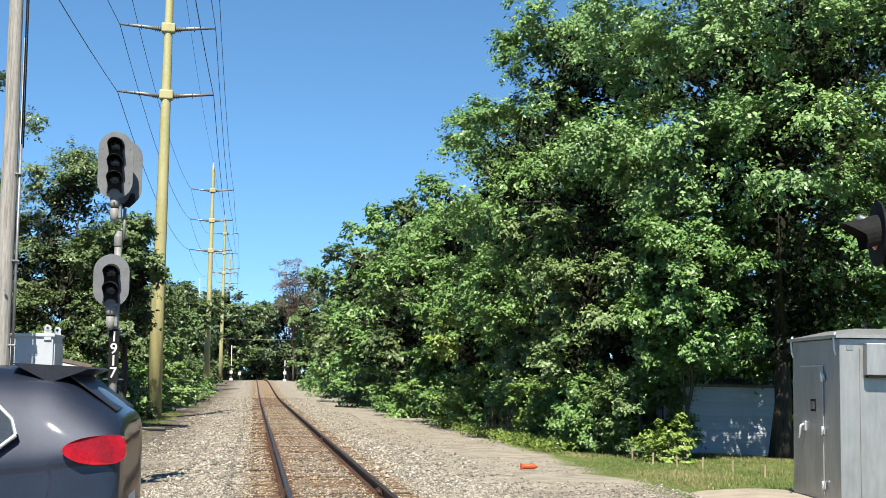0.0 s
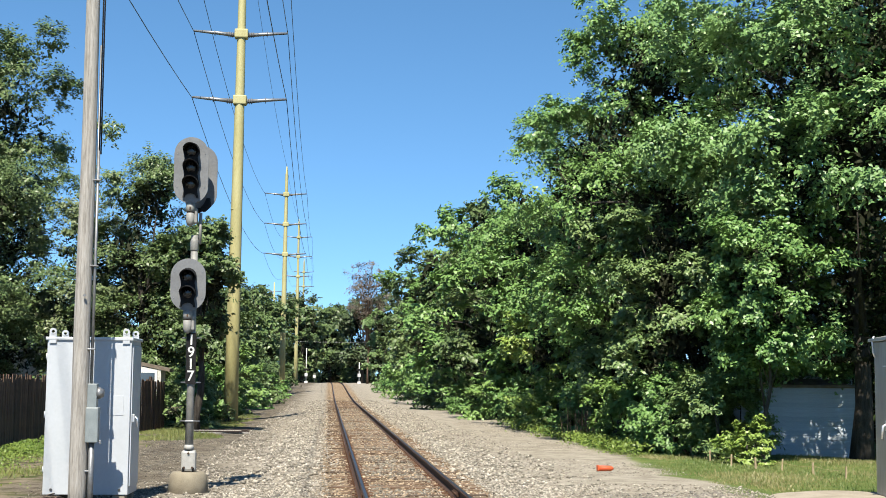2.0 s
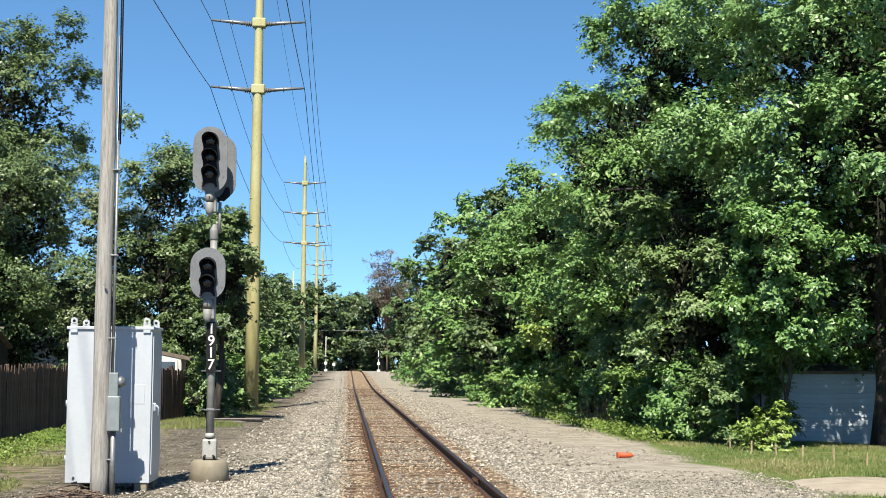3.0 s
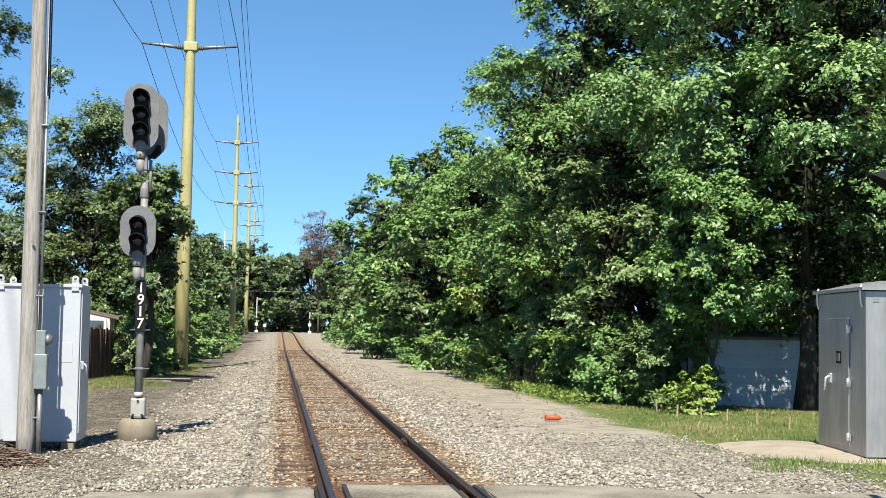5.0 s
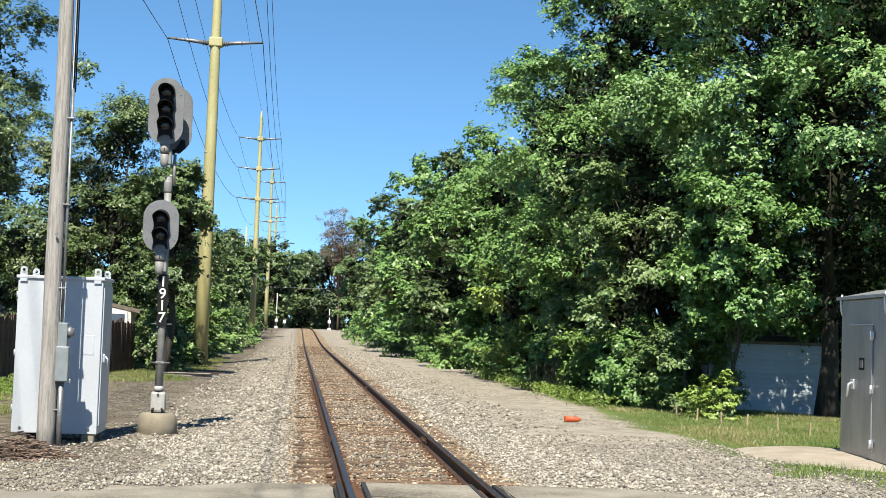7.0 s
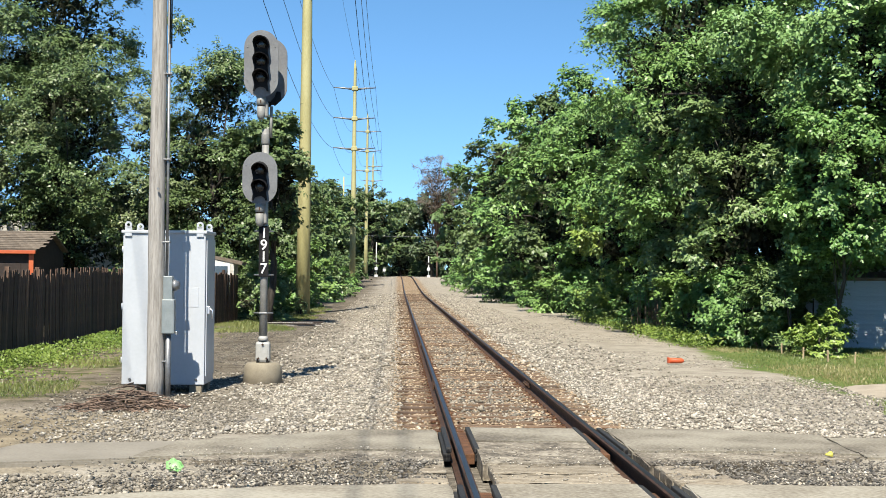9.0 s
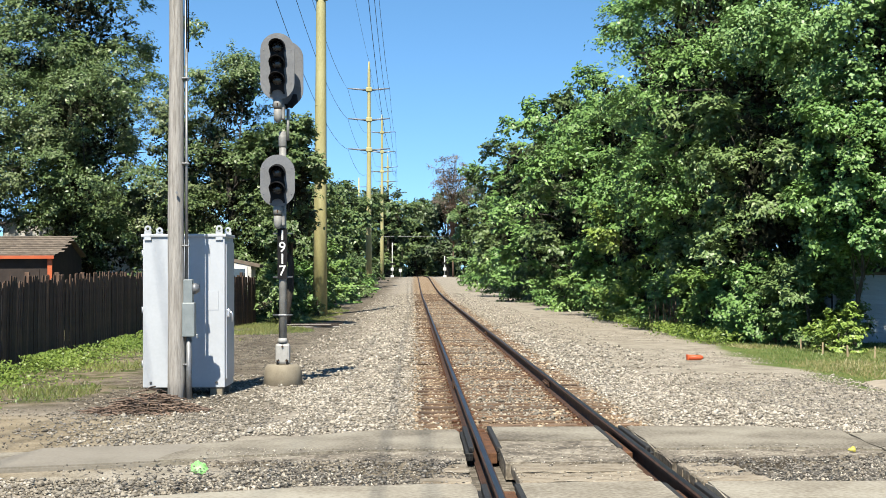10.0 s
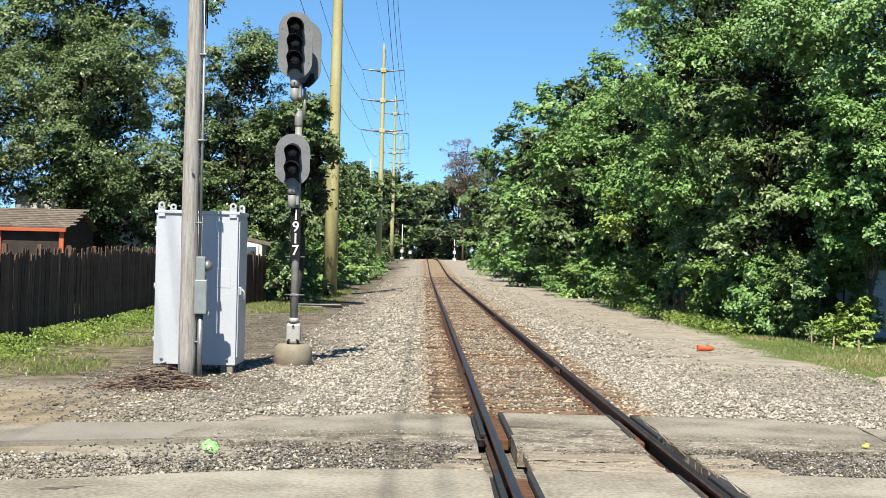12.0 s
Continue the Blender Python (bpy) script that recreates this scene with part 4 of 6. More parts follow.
def build_timber_stack():
    t = thing("timber_stack", -5.3, 50.5, -0.28, "low stack of old grey timbers in the grass", "timber stack")
    rng = random.Random(2)
    for k in range(9):
        bm = bmesh.new()
        box(bm, (0, 0, 0), (1.9, 0.10, 0.05), bevel=0.01)
        p = part("timber", bm, M["dark_wood"] if k % 3 else M["pole_wood"], t)
        p.matrix_basis = pose(rng.uniform(-0.3, 0.3), (k % 5) * 0.62 - 1.2, 0.04 + 0.055 * (k // 5), 0, 0, rng.uniform(-6, 6))


def build_brush():
    rng = random.Random(6)
    bm = bmesh.new()
    for k in range(330):
        a, r = rng.uniform(0, math.tau), rng.random() ** 0.7
        x, y = 0.78 * r * math.cos(a) - 0.35 * max(0.0, r - 0.75), 0.5 * r * math.sin(a)
        z = 0.02 + rng.random() * 0.34 * (1 - r)
        q, l = rng.uniform(0, math.tau), rng.uniform(0.12, 0.45)
        dz = rng.uniform(-0.1, 0.12)
        v = Vector((math.cos(q), math.sin(q), dz)) * l / 2
        c = Vector((x, y, max(z, 0.02 + abs(v.z))))
        tube(bm, [c - v, c + Vector((0, 0, rng.uniform(-0.02, 0.03))), c + v], [0.010, 0.008, 0.003], 4)
    ob = part("brush_pile", bm, M["twig"])
    ob.matrix_basis = pose(-4.95, 18.5, float(ground_z(-4.95, 18.5)))
    tagged(ob, "flat heap of dry brown twigs on the gravel", "brush pile", kind="stuff")


def build_litter():
    rng = random.Random(9)
    bm = bmesh.new()
    bmesh.ops.create_uvsphere(bm, u_segments=18, v_segments=10, radius=0.07)
    for v in bm.verts:
        a = math.atan2(v.co.z, v.co.x)
        k = 1 + 0.07 * math.sin(7 * a) + 0.05 * math.sin(3 * a + 1)
        v.co = Vector((v.co.x * k * 1.1, v.co.y * 0.22 + 0.012 * math.sin(6 * a) * math.hypot(v.co.x, v.co.z) / 0.07, max(v.co.z * k, -0.045)))
    o = part("balloon", bm, M["lime"])
    o.matrix_basis = pose(-3.29, 12.03, -0.035, -32, 12, 0)
    tagged(o, "crumpled lime green foil balloon on the gravel", "balloon")
    bm = bmesh.new()
    bmesh.ops.create_uvsphere(bm, u_segments=12, v_segments=8, radius=0.04)
    for v in bm.verts:
        v.co = Vector((v.co.x, v.co.y * 0.7, max(v.co.z, -0.02) * (0.7 + 0.3 * math.sin(v.co.x * 60))))
    o = part("plastic_scrap", bm, M["yellow_plastic"])
    o.matrix_basis = pose(2.75, 12.9, -0.02)
    tagged(o, "small yellow plastic scrap on the footpath edge", "litter")
    c = thing("orange_barrel_piece", 4.7, 29.6, -0.24, "orange plastic marker tube lying on the gravel", "traffic marker", rz=8)
    bm = bmesh.new()
    tube(bm, [(-0.17, 0, 0.065), (0.12, 0, 0.06), (0.17, 0, 0.055)], [0.062, 0.055, 0.03], 14)
    part("tube", bm, M["orange_plastic"], c)
    bm = bmesh.new()
    box(bm, (-0.18, 0, 0.07), (0.03, 0.13, 0.13), bevel=0.02)
    part("cap", bm, M["orange_plastic"], c)


build_signal()
build_white_cabinet()
build_wood_pole()
build_towers()
build_orange_shed()
build_house(-17, 75, 11, 8, 4.6, "white sided house glimpsed between the trees")
build_house(-9.15, 55.3, 2.6, 1.6, 2.3, "small cream sided house behind the fence", ridge=0.35)
build_timber_stack()
build_brush()
build_litter()


# ---- beside the track, right ----
def build_steel_cabinet():
    c = thing("signal_bungalow", 7.73, 20.3, -0.27, "brushed bare-metal signal equipment house with a padlocked door", "equipment house", rz=-6.4)
    w, d, z0, z1 = 2.0, 2.62, 0.1, 2.68
    bm = bmesh.new()
    box(bm, (w / 2, d / 2, (z0 + z1) / 2), (w, d, z1 - z0), bevel=0.012)
    body = part("body", bm, M["steel"], c)
    bm = bmesh.new()
    vs = box(bm, (w / 2, d / 2, z1 + 0.035), (w + 0.16, d + 0.16, 0.05))
    vs = box(bm, (w / 2, d / 2, z1 + 0.12), (w + 0.10, d + 0.10, 0.12), taper=0.55)
    part("roof", bm, M["steel"], c, "low hipped metal roof")
    bm = bmesh.new()
    box(bm, (w / 2, d / 2, 0.04), (w - 0.2, d - 0.2, 0.2), bevel=0.01)
    part("skid", bm, M["dark_wood"], c, "dark base under the house")
    bm = bmesh.new()
    box(bm, (-0.014, 1.40, 1.22), (0.022, 1.16, 2.05), bevel=0.006)
    door = part("door", bm, M["steel"], c, "flush metal door")
    bm = bmesh.new()
    box(bm, (-0.022, 1.40, 2.262), (0.04, 1.18, 0.02))
    part("drip_edge", bm, M["chrome"], door)
    for hz in (0.35, 1.22, 2.08):
        bm = bmesh.new()
        tube(bm, [(-0.035, 0.81, hz - 0.07), (-0.035, 0.81, hz + 0.07)], 0.026, 8)
        box(bm, (-0.028, 0.77, hz), (0.012, 0.11, 0.11))
        part("hinge", bm, M["chrome"], door, "bright steel hinge")
    bm = bmesh.new()
    box(bm, (-0.04, 1.80, 1.27), (0.03, 0.16, 0.16), bevel=0.01)
    tube(bm, [(-0.05, 1.80, 1.30), (-0.11, 1.79, 1.27), (-0.12, 1.81, 1.06)], 0.024, 8)
    part("handle", bm, M["chrome"], door, "bright lever handle")
    bm = bmesh.new()
    box(bm, (-0.028, 1.34, 1.62), (0.008, 0.26, 0.20))
    sign = part("sign", bm, M["black"], door, "small notice plate with a dark border")
    bm = bmesh.new()
    box(bm, (-0.035, 1.34, 1.62), (0.008, 0.17, 0.13))
    part("sign_face", bm, M["target_grey"], sign)
    for y in (0.1, 2.5):
        for z in (z1 - 0.12,):
            bm = bmesh.new()
            tube(bm, [(-0.03, y, z + 0.22), (-0.06, y, z + 0.15), (-0.05, y, z - 0.05), (-0.02, y, z - 0.14)], 0.018, 8)
            part("lifting_hook", bm, M["chrome"], c, "bent bright lifting hook")
    bm = bmesh.new()
    box(bm, (0.70, -0.09, 2.36), (0.66, 0.18, 0.50), bevel=0.015)
    vent = part("vent_hood", bm, M["steel"], c, "square vent hood with a dark mouth")
    bm = bmesh.new()
    box(bm, (0.70, -0.09, 2.095), (0.60, 0.15, 0.04))
    part("vent_mouth", bm, M["black"], vent)
    bm = bmesh.new()
    box(bm, (0.32, -0.012, 1.38), (0.02, 0.02, 2.3), bevel=0.004)
    part("seam", bm, M["steel"], c)
    bm = bmesh.new()
    box(bm, (0.16, -0.006, 2.54), (0.10, 0.008, 0.07))
    part("badge", bm, M["box_grey"], c)
    # pale sand pad
    bm = bmesh.new()
    n = 28
    ctr = bm.verts.new((7.6, 22.0, -0.16))
    ring1 = [bm.verts.new((7.6 + 1.1 * math.cos(a) + 0.05 * math.sin(5 * a), 22.0 + 1.9 * math.sin(a), -0.19)) for a in (math.tau * k / n for k in range(n))]
    ring2 = [bm.verts.new((7.6 + (1.75 + 0.12 * math.sin(3 * a)) * math.cos(a), 22.0 + (2.9 + 0.15 * math.sin(4 * a)) * math.sin(a), -0.31)) for a in (math.tau * k / n for k in range(n))]
    for k in range(n):
        j = (k + 1) % n
        bm.faces.new((ctr, ring1[k], ring1[j])).smooth = True
        bm.faces.new((ring1[k], ring2[k], ring2[j], ring1[j])).smooth = True
    tagged(part("sand_pad", bm, M["sand"]), "low pad of pale crushed stone under the metal house", "gravel pad", kind="structure")


M["sand"] = material("sand", [(0.212, 0.180, 0.137), (0.311, 0.274, 0.217)], 3, 0.95, bump=0.7, fine=60)


def build_blue_shed():
    s = thing("storage_shed", 12.3, 39.5, -0.42, "pale blue-grey shed with lap siding in dappled shade", "shed", rz=-3)
    w, d, h = 2.75, 3.0, 2.0
    bm = bmesh.new()
    box(bm, (0, 0, h / 2), (w, d, h))
    wall = part("wall", bm, M["siding_blue"], s)
    bm = bmesh.new()
    box(bm, (0, 0, 0), (w + 0.03, 0.02, 0.135), Matrix.Rotation(radians(-6), 3, "X"), bevel=0.003)
    me = mesh_of("siding_board", bm, M["siding_blue"])
    for r in range(15):
        ob = new("siding_board", me)
        ob.parent = wall
        ob.matrix_basis = pose(0, -d / 2 - 0.012, 0.07 + 0.131 * r)
    bm = bmesh.new()
    box(bm, (0, 0, 0), (0.02, d + 0.03, 0.135), Matrix.Rotation(radians(-6), 3, "Y"), bevel=0.003)
    me = mesh_of("siding_board", bm, M["siding_blue"])
    for r in range(15):
        ob = new("siding_board", me)
        ob.parent = wall
        ob.matrix_basis = pose(-w / 2 - 0.012, 0, 0.07 + 0.131 * r)
    for x in (-w / 2, w / 2):
        bm = bmesh.new()
        box(bm, (x, -d / 2 - 0.02, h / 2), (0.07, 0.06, h), bevel=0.006)
        part("corner_trim", bm, M["siding_blue"], s)
    bm = bmesh.new()
    box(bm, (0, 0, h + 0.04), (w + 0.14, d + 0.2, 0.09), bevel=0.02)
    box(bm, (0, 0.3, h + 0.16), (w + 0.1, d - 0.4, 0.18), taper=0.6)
    part("roof", bm, M["shingle"], s, "low grey-brown roof edge")


def build_stakes():
    rng = random.Random(12)
    bm = bmesh.new()
    box(bm, (0, 0, 0.06), (0.038, 0.038, 0.42), taper=0.9)
    me = mesh_of("survey_stake", bm, M["stake"])
    pts = [(8.59, 40.8), (8.52, 36.8), (8.34, 34.3), (8.29, 32.3), (8.50, 31.1), (8.97, 30.65), (9.25, 29.4), (9.48, 28.1)]
    for x, y in pts:
        o = new("survey_stake", me)
        o.matrix_basis = pose(x, y, float(ground_z(x, y)), rng.uniform(-4, 4), rng.uniform(-4, 4), rng.uniform(0, 90))
        tagged(o, "short pale wooden stake driven into the grass", "stake", group="row of stakes")
    bm = bmesh.new()
    for (x0, y0), (x1, y1) in zip(pts, pts[1:]):
        tube(bm, sag((x0, y0, float(ground_z(x0, y0)) + 0.2), (x1, y1, float(ground_z(x1, y1)) + 0.2), 0.05, 8), 0.003, 4)
    tagged(part("string_line", bm, M["stake"]), "pale string run between the stakes", "string")


def flasher(mast, x, z, face):
    """A crossing lamp with a round backboard and a hood, turned by face degrees."""
    R = Matrix.Rotation(radians(face), 4, "Z")
    T = Matrix.Translation((x, 0, z)) @ R
    bm = bmesh.new()
    tube(bm, [(0, 0.0, 0), (0, 0.02, 0)], 0.29, 28)
    bmesh.ops.transform(bm, matrix=T, verts=bm.verts)
    board = part("backboard", bm, M["black"], mast, "round black backboard")
    bm = bmesh.new()
    tube(bm, [(0, 0.02, 0), (0, 0.16, 0), (0, 0.22, 0)], [0.17, 0.15, 0.06], 18)
    bmesh.ops.transform(bm, matrix=T, verts=bm.verts)
    part("lamp_housing", bm, M["black"], board)
    bm = bmesh.new()
    bmesh.ops.create_uvsphere(bm, u_segments=18, v_segments=8, radius=0.145)
    for v in bm.verts:
        v.co = Vector((v.co.x, v.co.y * 0.25 - 0.01, v.co.z))
    bmesh.ops.transform(bm, matrix=T, verts=bm.verts)
    part("lens", bm, M["red_lens"], board, "unlit red lens")
    bm = bmesh.new()
    n, rows_ = 18, []
    for i in range(n + 1):
        a = math.radians(-40 + 260 * i / n)
        reach = 0.12 + 0.20 * max(0, math.sin(a))
        rows_.append([bm.verts.new((r * math.cos(a), -dd, r * math.sin(a) - 0.25 * dd)) for r, dd in ((0.16, 0.0), (0.165, reach), (0.172, reach), (0.17, 0.0))])
    for a, b in zip(rows_, rows_[1:]):
        for k in range(3):
            bm.faces.new((a[k], b[k], b[k + 1], a[k + 1]))
    bmesh.ops.transform(bm, matrix=T, verts=bm.verts)
    part("hood", bm, M["black"], board, "black lamp hood")


def build_flasher_mast():
    m = thing("crossing_signal", 4.65, 11.3, 0.0, "level crossing flasher mast with black hooded red lamps", "crossing signal")
    bm = bmesh.new()
    tube(bm, [(0, 0, -0.1), (0, 0, 4.4)], 0.06, 14)
    part("mast", bm, M["galv"], m)
    bm = bmesh.new()
    box(bm, (0, 0, 0.1), (0.4, 0.4, 0.4), taper=0.8, bevel=0.02)
    part("base", bm, M["galv"], m)
    bm = bmesh.new()
    tube(bm, [(-0.72, 0, 3.16), (-0.35, 0, 3.02), (0.0, 0, 2.95), (0.5, 0, 3.0)], 0.035, 10)
    part("lamp_arm", bm, M["galv"], m, "grey tubular cross arm")
    flasher(m, -0.55, 3.02, -100)
    flasher(m, -0.24, 2.93, -38)


def build_far_crossing():
    for x, y, h in ((-5.3, 252.0, 6.4), (4.2, 246.0, 3.8)):
        g = float(ground_z(x, y))
        s = thing("crossing_gate", x, y, g, "small distant white crossing signal mast with a control box", "crossing signal", group="far crossing signals")
        bm = bmesh.new()
        tube(bm, [(0, 0, 0), (0, 0, h)], 0.07, 8)
        part("mast", bm, M["white_paint"], s)
        bm = bmesh.new()
        box(bm, (0, 0, 1.5), (0.55, 0.4, 0.55), bevel=0.04)
        part("control_box", bm, M["white_paint"], s)
        bm = bmesh.new()
        box(bm, (0, -0.1, 2.5), (0.9, 0.1, 0.35), bevel=0.03)
        part("lamp_bar", bm, M["black"], s)
        bm = bmesh.new()
        box(bm, (0, 0, 0.2), (0.6, 0.6, 0.4), bevel=0.03)
        part("base", bm, M["white_paint"], s)
    g = float(ground_z(-3.6, 240))
    s = thing("trackside_sign", -3.7, 240, g, "small white trackside sign on a post", "sign")
    bm = bmesh.new()
    tube(bm, [(0, 0, 0), (0, 0, 1.3)], 0.04, 6)
    part("post", bm, M["galv"], s)
    bm = bmesh.new()
    box(bm, (0, -0.06, 1.25), (0.5, 0.03, 0.5))
    part("panel", bm, M["white_paint"], s)
    bm = bmesh.new()
    tube(bm, sag((-30, 258, 9.4), (30, 258, 9.8), 1.0), 0.03, 5)
    tagged(part("road_cable", bm, M["galv"]), "pale cable strung across the far road", "power line")


def build_car():
    c = thing("car", -2.0, 9.1, 0.0, "dark blue-grey sport utility car with red tail lamps", "car")
    # x runs back to front towards the left; the tail is at x = 0
    st = [  # x, sill z, sill half, mid z, mid half, belt z, belt half, roof z, roof half
        (0.03, 0.46, 0.70, 0.80, 0.80, 1.24, 0.78, 1.40, 0.70),
        (0.02, 0.40, 0.78, 0.80, 0.86, 1.28, 0.83, 1.44, 0.70),
        (-0.05, 0.34, 0.84, 0.82, 0.91, 1.30, 0.86, 1.50, 0.70),
        (-0.22, 0.30, 0.88, 0.84, 0.935, 1.28, 0.885, 1.62, 0.68),
        (-0.38, 0.28, 0.90, 0.86, 0.945, 1.25, 0.895, 1.72, 0.66),
        (-0.46, 0.28, 0.90, 0.86, 0.945, 1.24, 0.895, 1.735, 0.66),
        (-0.95, 0.25, 0.91, 0.84, 0.95, 1.20, 0.905, 1.75, 0.65),
        (-1.8, 0.24, 0.91, 0.80, 0.94, 1.14, 0.90, 1.73, 0.66),
        (-2.5, 0.24, 0.91, 0.78, 0.94, 1.11, 0.90, 1.70, 0.65),
        (-2.95, 0.24, 0.91, 0.77, 0.94, 1.09, 0.89, 1.52, 0.66),
        (-3.35, 0.24, 0.91, 0.77, 0.94, 1.06, 0.87, 1.18, 0.70),
        (-3.9, 0.26, 0.90, 0.75, 0.93, 0.98, 0.84, 1.06, 0.66),
        (-4.4, 0.30, 0.84, 0.68, 0.86, 0.86, 0.76, 0.94, 0.55),
        (-4.6, 0.38, 0.70, 0.60, 0.72, 0.74, 0.62, 0.78, 0.45)]
    bm = bmesh.new()
    rings = []
    for x, sz, sh, mz, mh, bz, bh, rz_, rh in st:
        half = [(sh * 0.9, sz - 0.04), (sh, sz), (mh, mz), (0.78 * bh + 0.22 * mh - 0.006, bz - 0.13), (0.85 * bh + 0.15 * mh + 0.008, bz - 0.095), (bh, bz), (rh, rz_ - 0.03), (rh * 0.55, rz_)]
        rings.append([bm.verts.new((x, -y, z)) for y, z in half] + [bm.verts.new((x, y, z)) for y, z in half[::-1]])
    n = len(rings[0])
    for a, b in zip(rings, rings[1:]):
        for k in range(n):
            f = bm.faces.new((a[k], a[(k + 1) % n], b[(k + 1) % n], b[k]))
            f.smooth = True
    bm.faces.new(rings[0])
    bm.faces.new(rings[-1][::-1])
    body = part("body", bm, M["car_paint"], c)
    ss = body.modifiers.new("smooth", "SUBSURF")
    ss.levels = ss.render_levels = 2
    for s in (-1, 1):
        bm = bmesh.new()
        pts = [(-0.57, 1.33), (-0.68, 1.24), (-1.60, 1.19), (-2.55, 1.17), (-2.35, 1.48), (-2.0, 1.58), (-1.1, 1.60), (-0.72, 1.53), (-0.60, 1.42)]
        plate(bm, [(x, z) for x, z in pts], -0.006, 0.006)
        for v in bm.verts:
            v.co.y = s * (0.957 - 0.36 * (v.co.z - 1.14) + v.co.y)
        win = part("side_window", bm, M["glass"], body, "dark tinted side glass")
        bm = bmesh.new()
        loop = [Vector((x, s * (0.965 - 0.36 * (z - 1.14)), z)) for x, z in pts]
        tube(bm, loop + [loop[0]], 0.014, 6, caps=False)
        part("window_trim", bm, M["chrome"], win, "bright window trim")
        bm = bmesh.new()
        pts = [(-0.37, 1.25), (-0.32, 1.295), (-0.22, 1.325), (-0.08, 1.335), (-0.02, 1.325), (0.0, 1.25), (-0.015, 1.18), (-0.10, 1.16), (-0.24, 1.165), (-0.34, 1.205)]
        for _ in range(2):
            pts = [(p[0] * u + q[0] * (1 - u), p[1] * u + q[1] * (1 - u)) for p, q in zip(pts, pts[1:] + pts[:1]) for u in (0.75, 0.25)]
        a = [bm.verts.new((x, s * (0.822 + 0.16 * min(1, -x / 0.25) * 0.5 + 0.13 * (1.34 - z)), z)) for x, z in pts]
        b = [bm.verts.new((x, s * (0.72 + 0.16 * min(1, -x / 0.25) * 0.55), z)) for x, z in pts]
        bm.faces.new(a)
        bm.faces.new(b[::-1])
        for k in range(len(a)):
            bm.faces.new((a[k], b[k], b[(k + 1) % len(a)], a[(k + 1) % len(a)]))
        for v in bm.verts:
            v.co.x += 0.06 if s < 0 else 0.0
            v.co.y *= 1.02
        part("tail_lamp", bm, M["car_lamp"], body, "glossy red tail lamp")
    bm = bmesh.new()
    plate(bm, [(-0.66, 1.752), (-0.24, 1.735), (-0.205, 1.722), (-0.24, 1.705), (-0.43, 1.635), (-0.56, 1.70)], -0.62, 0.62)
    part("roof_spoiler", bm, M["tint"], body, "roof spoiler over the rear window")
    bm = bmesh.new()
    box(bm, (-0.17, 0, 1.572), (0.36, 1.16, 0.014), Matrix.Rotation(radians(36), 3, "Y"), bevel=0.01)
    part("rear_window", bm, M["tint"], body, "dark rear window")
    bm = bmesh.new()
    box(bm, (-0.01, 0, 0.50), (0.16, 1.62, 0.26), bevel=0.05)
    part("bumper", bm, M["tyre"], body, "black lower bumper")
    bm = bmesh.new()
    box(bm, (0.02, 0, 0.88), (0.02, 0.5, 0.12), bevel=0.01)
    part("plate_bar", bm, M["white_paint"], body)
    for x in (-0.92, -3.75):
        for s in (-1, 1):
            bm = bmesh.new()
            tube(bm, [(x, s * 0.72, 0.36), (x, s * 0.74, 0.36), (x, s * 0.93, 0.36), (x, s * 0.95, 0.36)], [0.33, 0.36, 0.36, 0.33], 28)
            wheel = part("wheel", bm, M["tyre"], c, "black tyre")
            bm = bmesh.new()
            tube(bm, [(x, s * 0.93, 0.36), (x, s * 0.957, 0.36)], [0.24, 0.22], 20)
            part("rim", bm, M["chrome"], wheel, "silver rim")
    return c


build_steel_cabinet()
build_blue_shed()
build_stakes()
build_flasher_mast()
build_far_crossing()
build_house(19.5, 52, 9, 7, 3.6, "house with a brown roof behind the trees", 8)
car = build_car()


# ---- trees and plants ----
def leaf_mesh(name, centres, normals, size, rng, mat, slim=0.55):
    """Folded leaves: four corners each, at centres, facing normals, of a given length."""
    n = len(centres)
    nrm = normals / (np.linalg.norm(normals, axis=1, keepdims=True) + 1e-9)
    r = rng.normal(size=(n, 3))
    u = np.cross(nrm, r)
    u /= np.linalg.norm(u, axis=1, keepdims=True) + 1e-9
    v = np.cross(nrm, u)
    L = size * rng.uniform(0.65, 1.35, (n, 1))
    w = L * slim
    P = np.empty((n, 4, 3))
    P[:, 0] = centres - u * L * 0.5
    P[:, 1] = centres + v * w * 0.5 + nrm * w * 0.18 - u * L * 0.05
    P[:, 2] = centres + u * L * 0.5 - nrm * L * 0.12
    P[:, 3] = centres - v * w * 0.5 + nrm * w * 0.18 - u * L * 0.05
    return big_mesh(name, P.reshape(-1, 3), np.arange(n * 4).reshape(n, 4), mat)


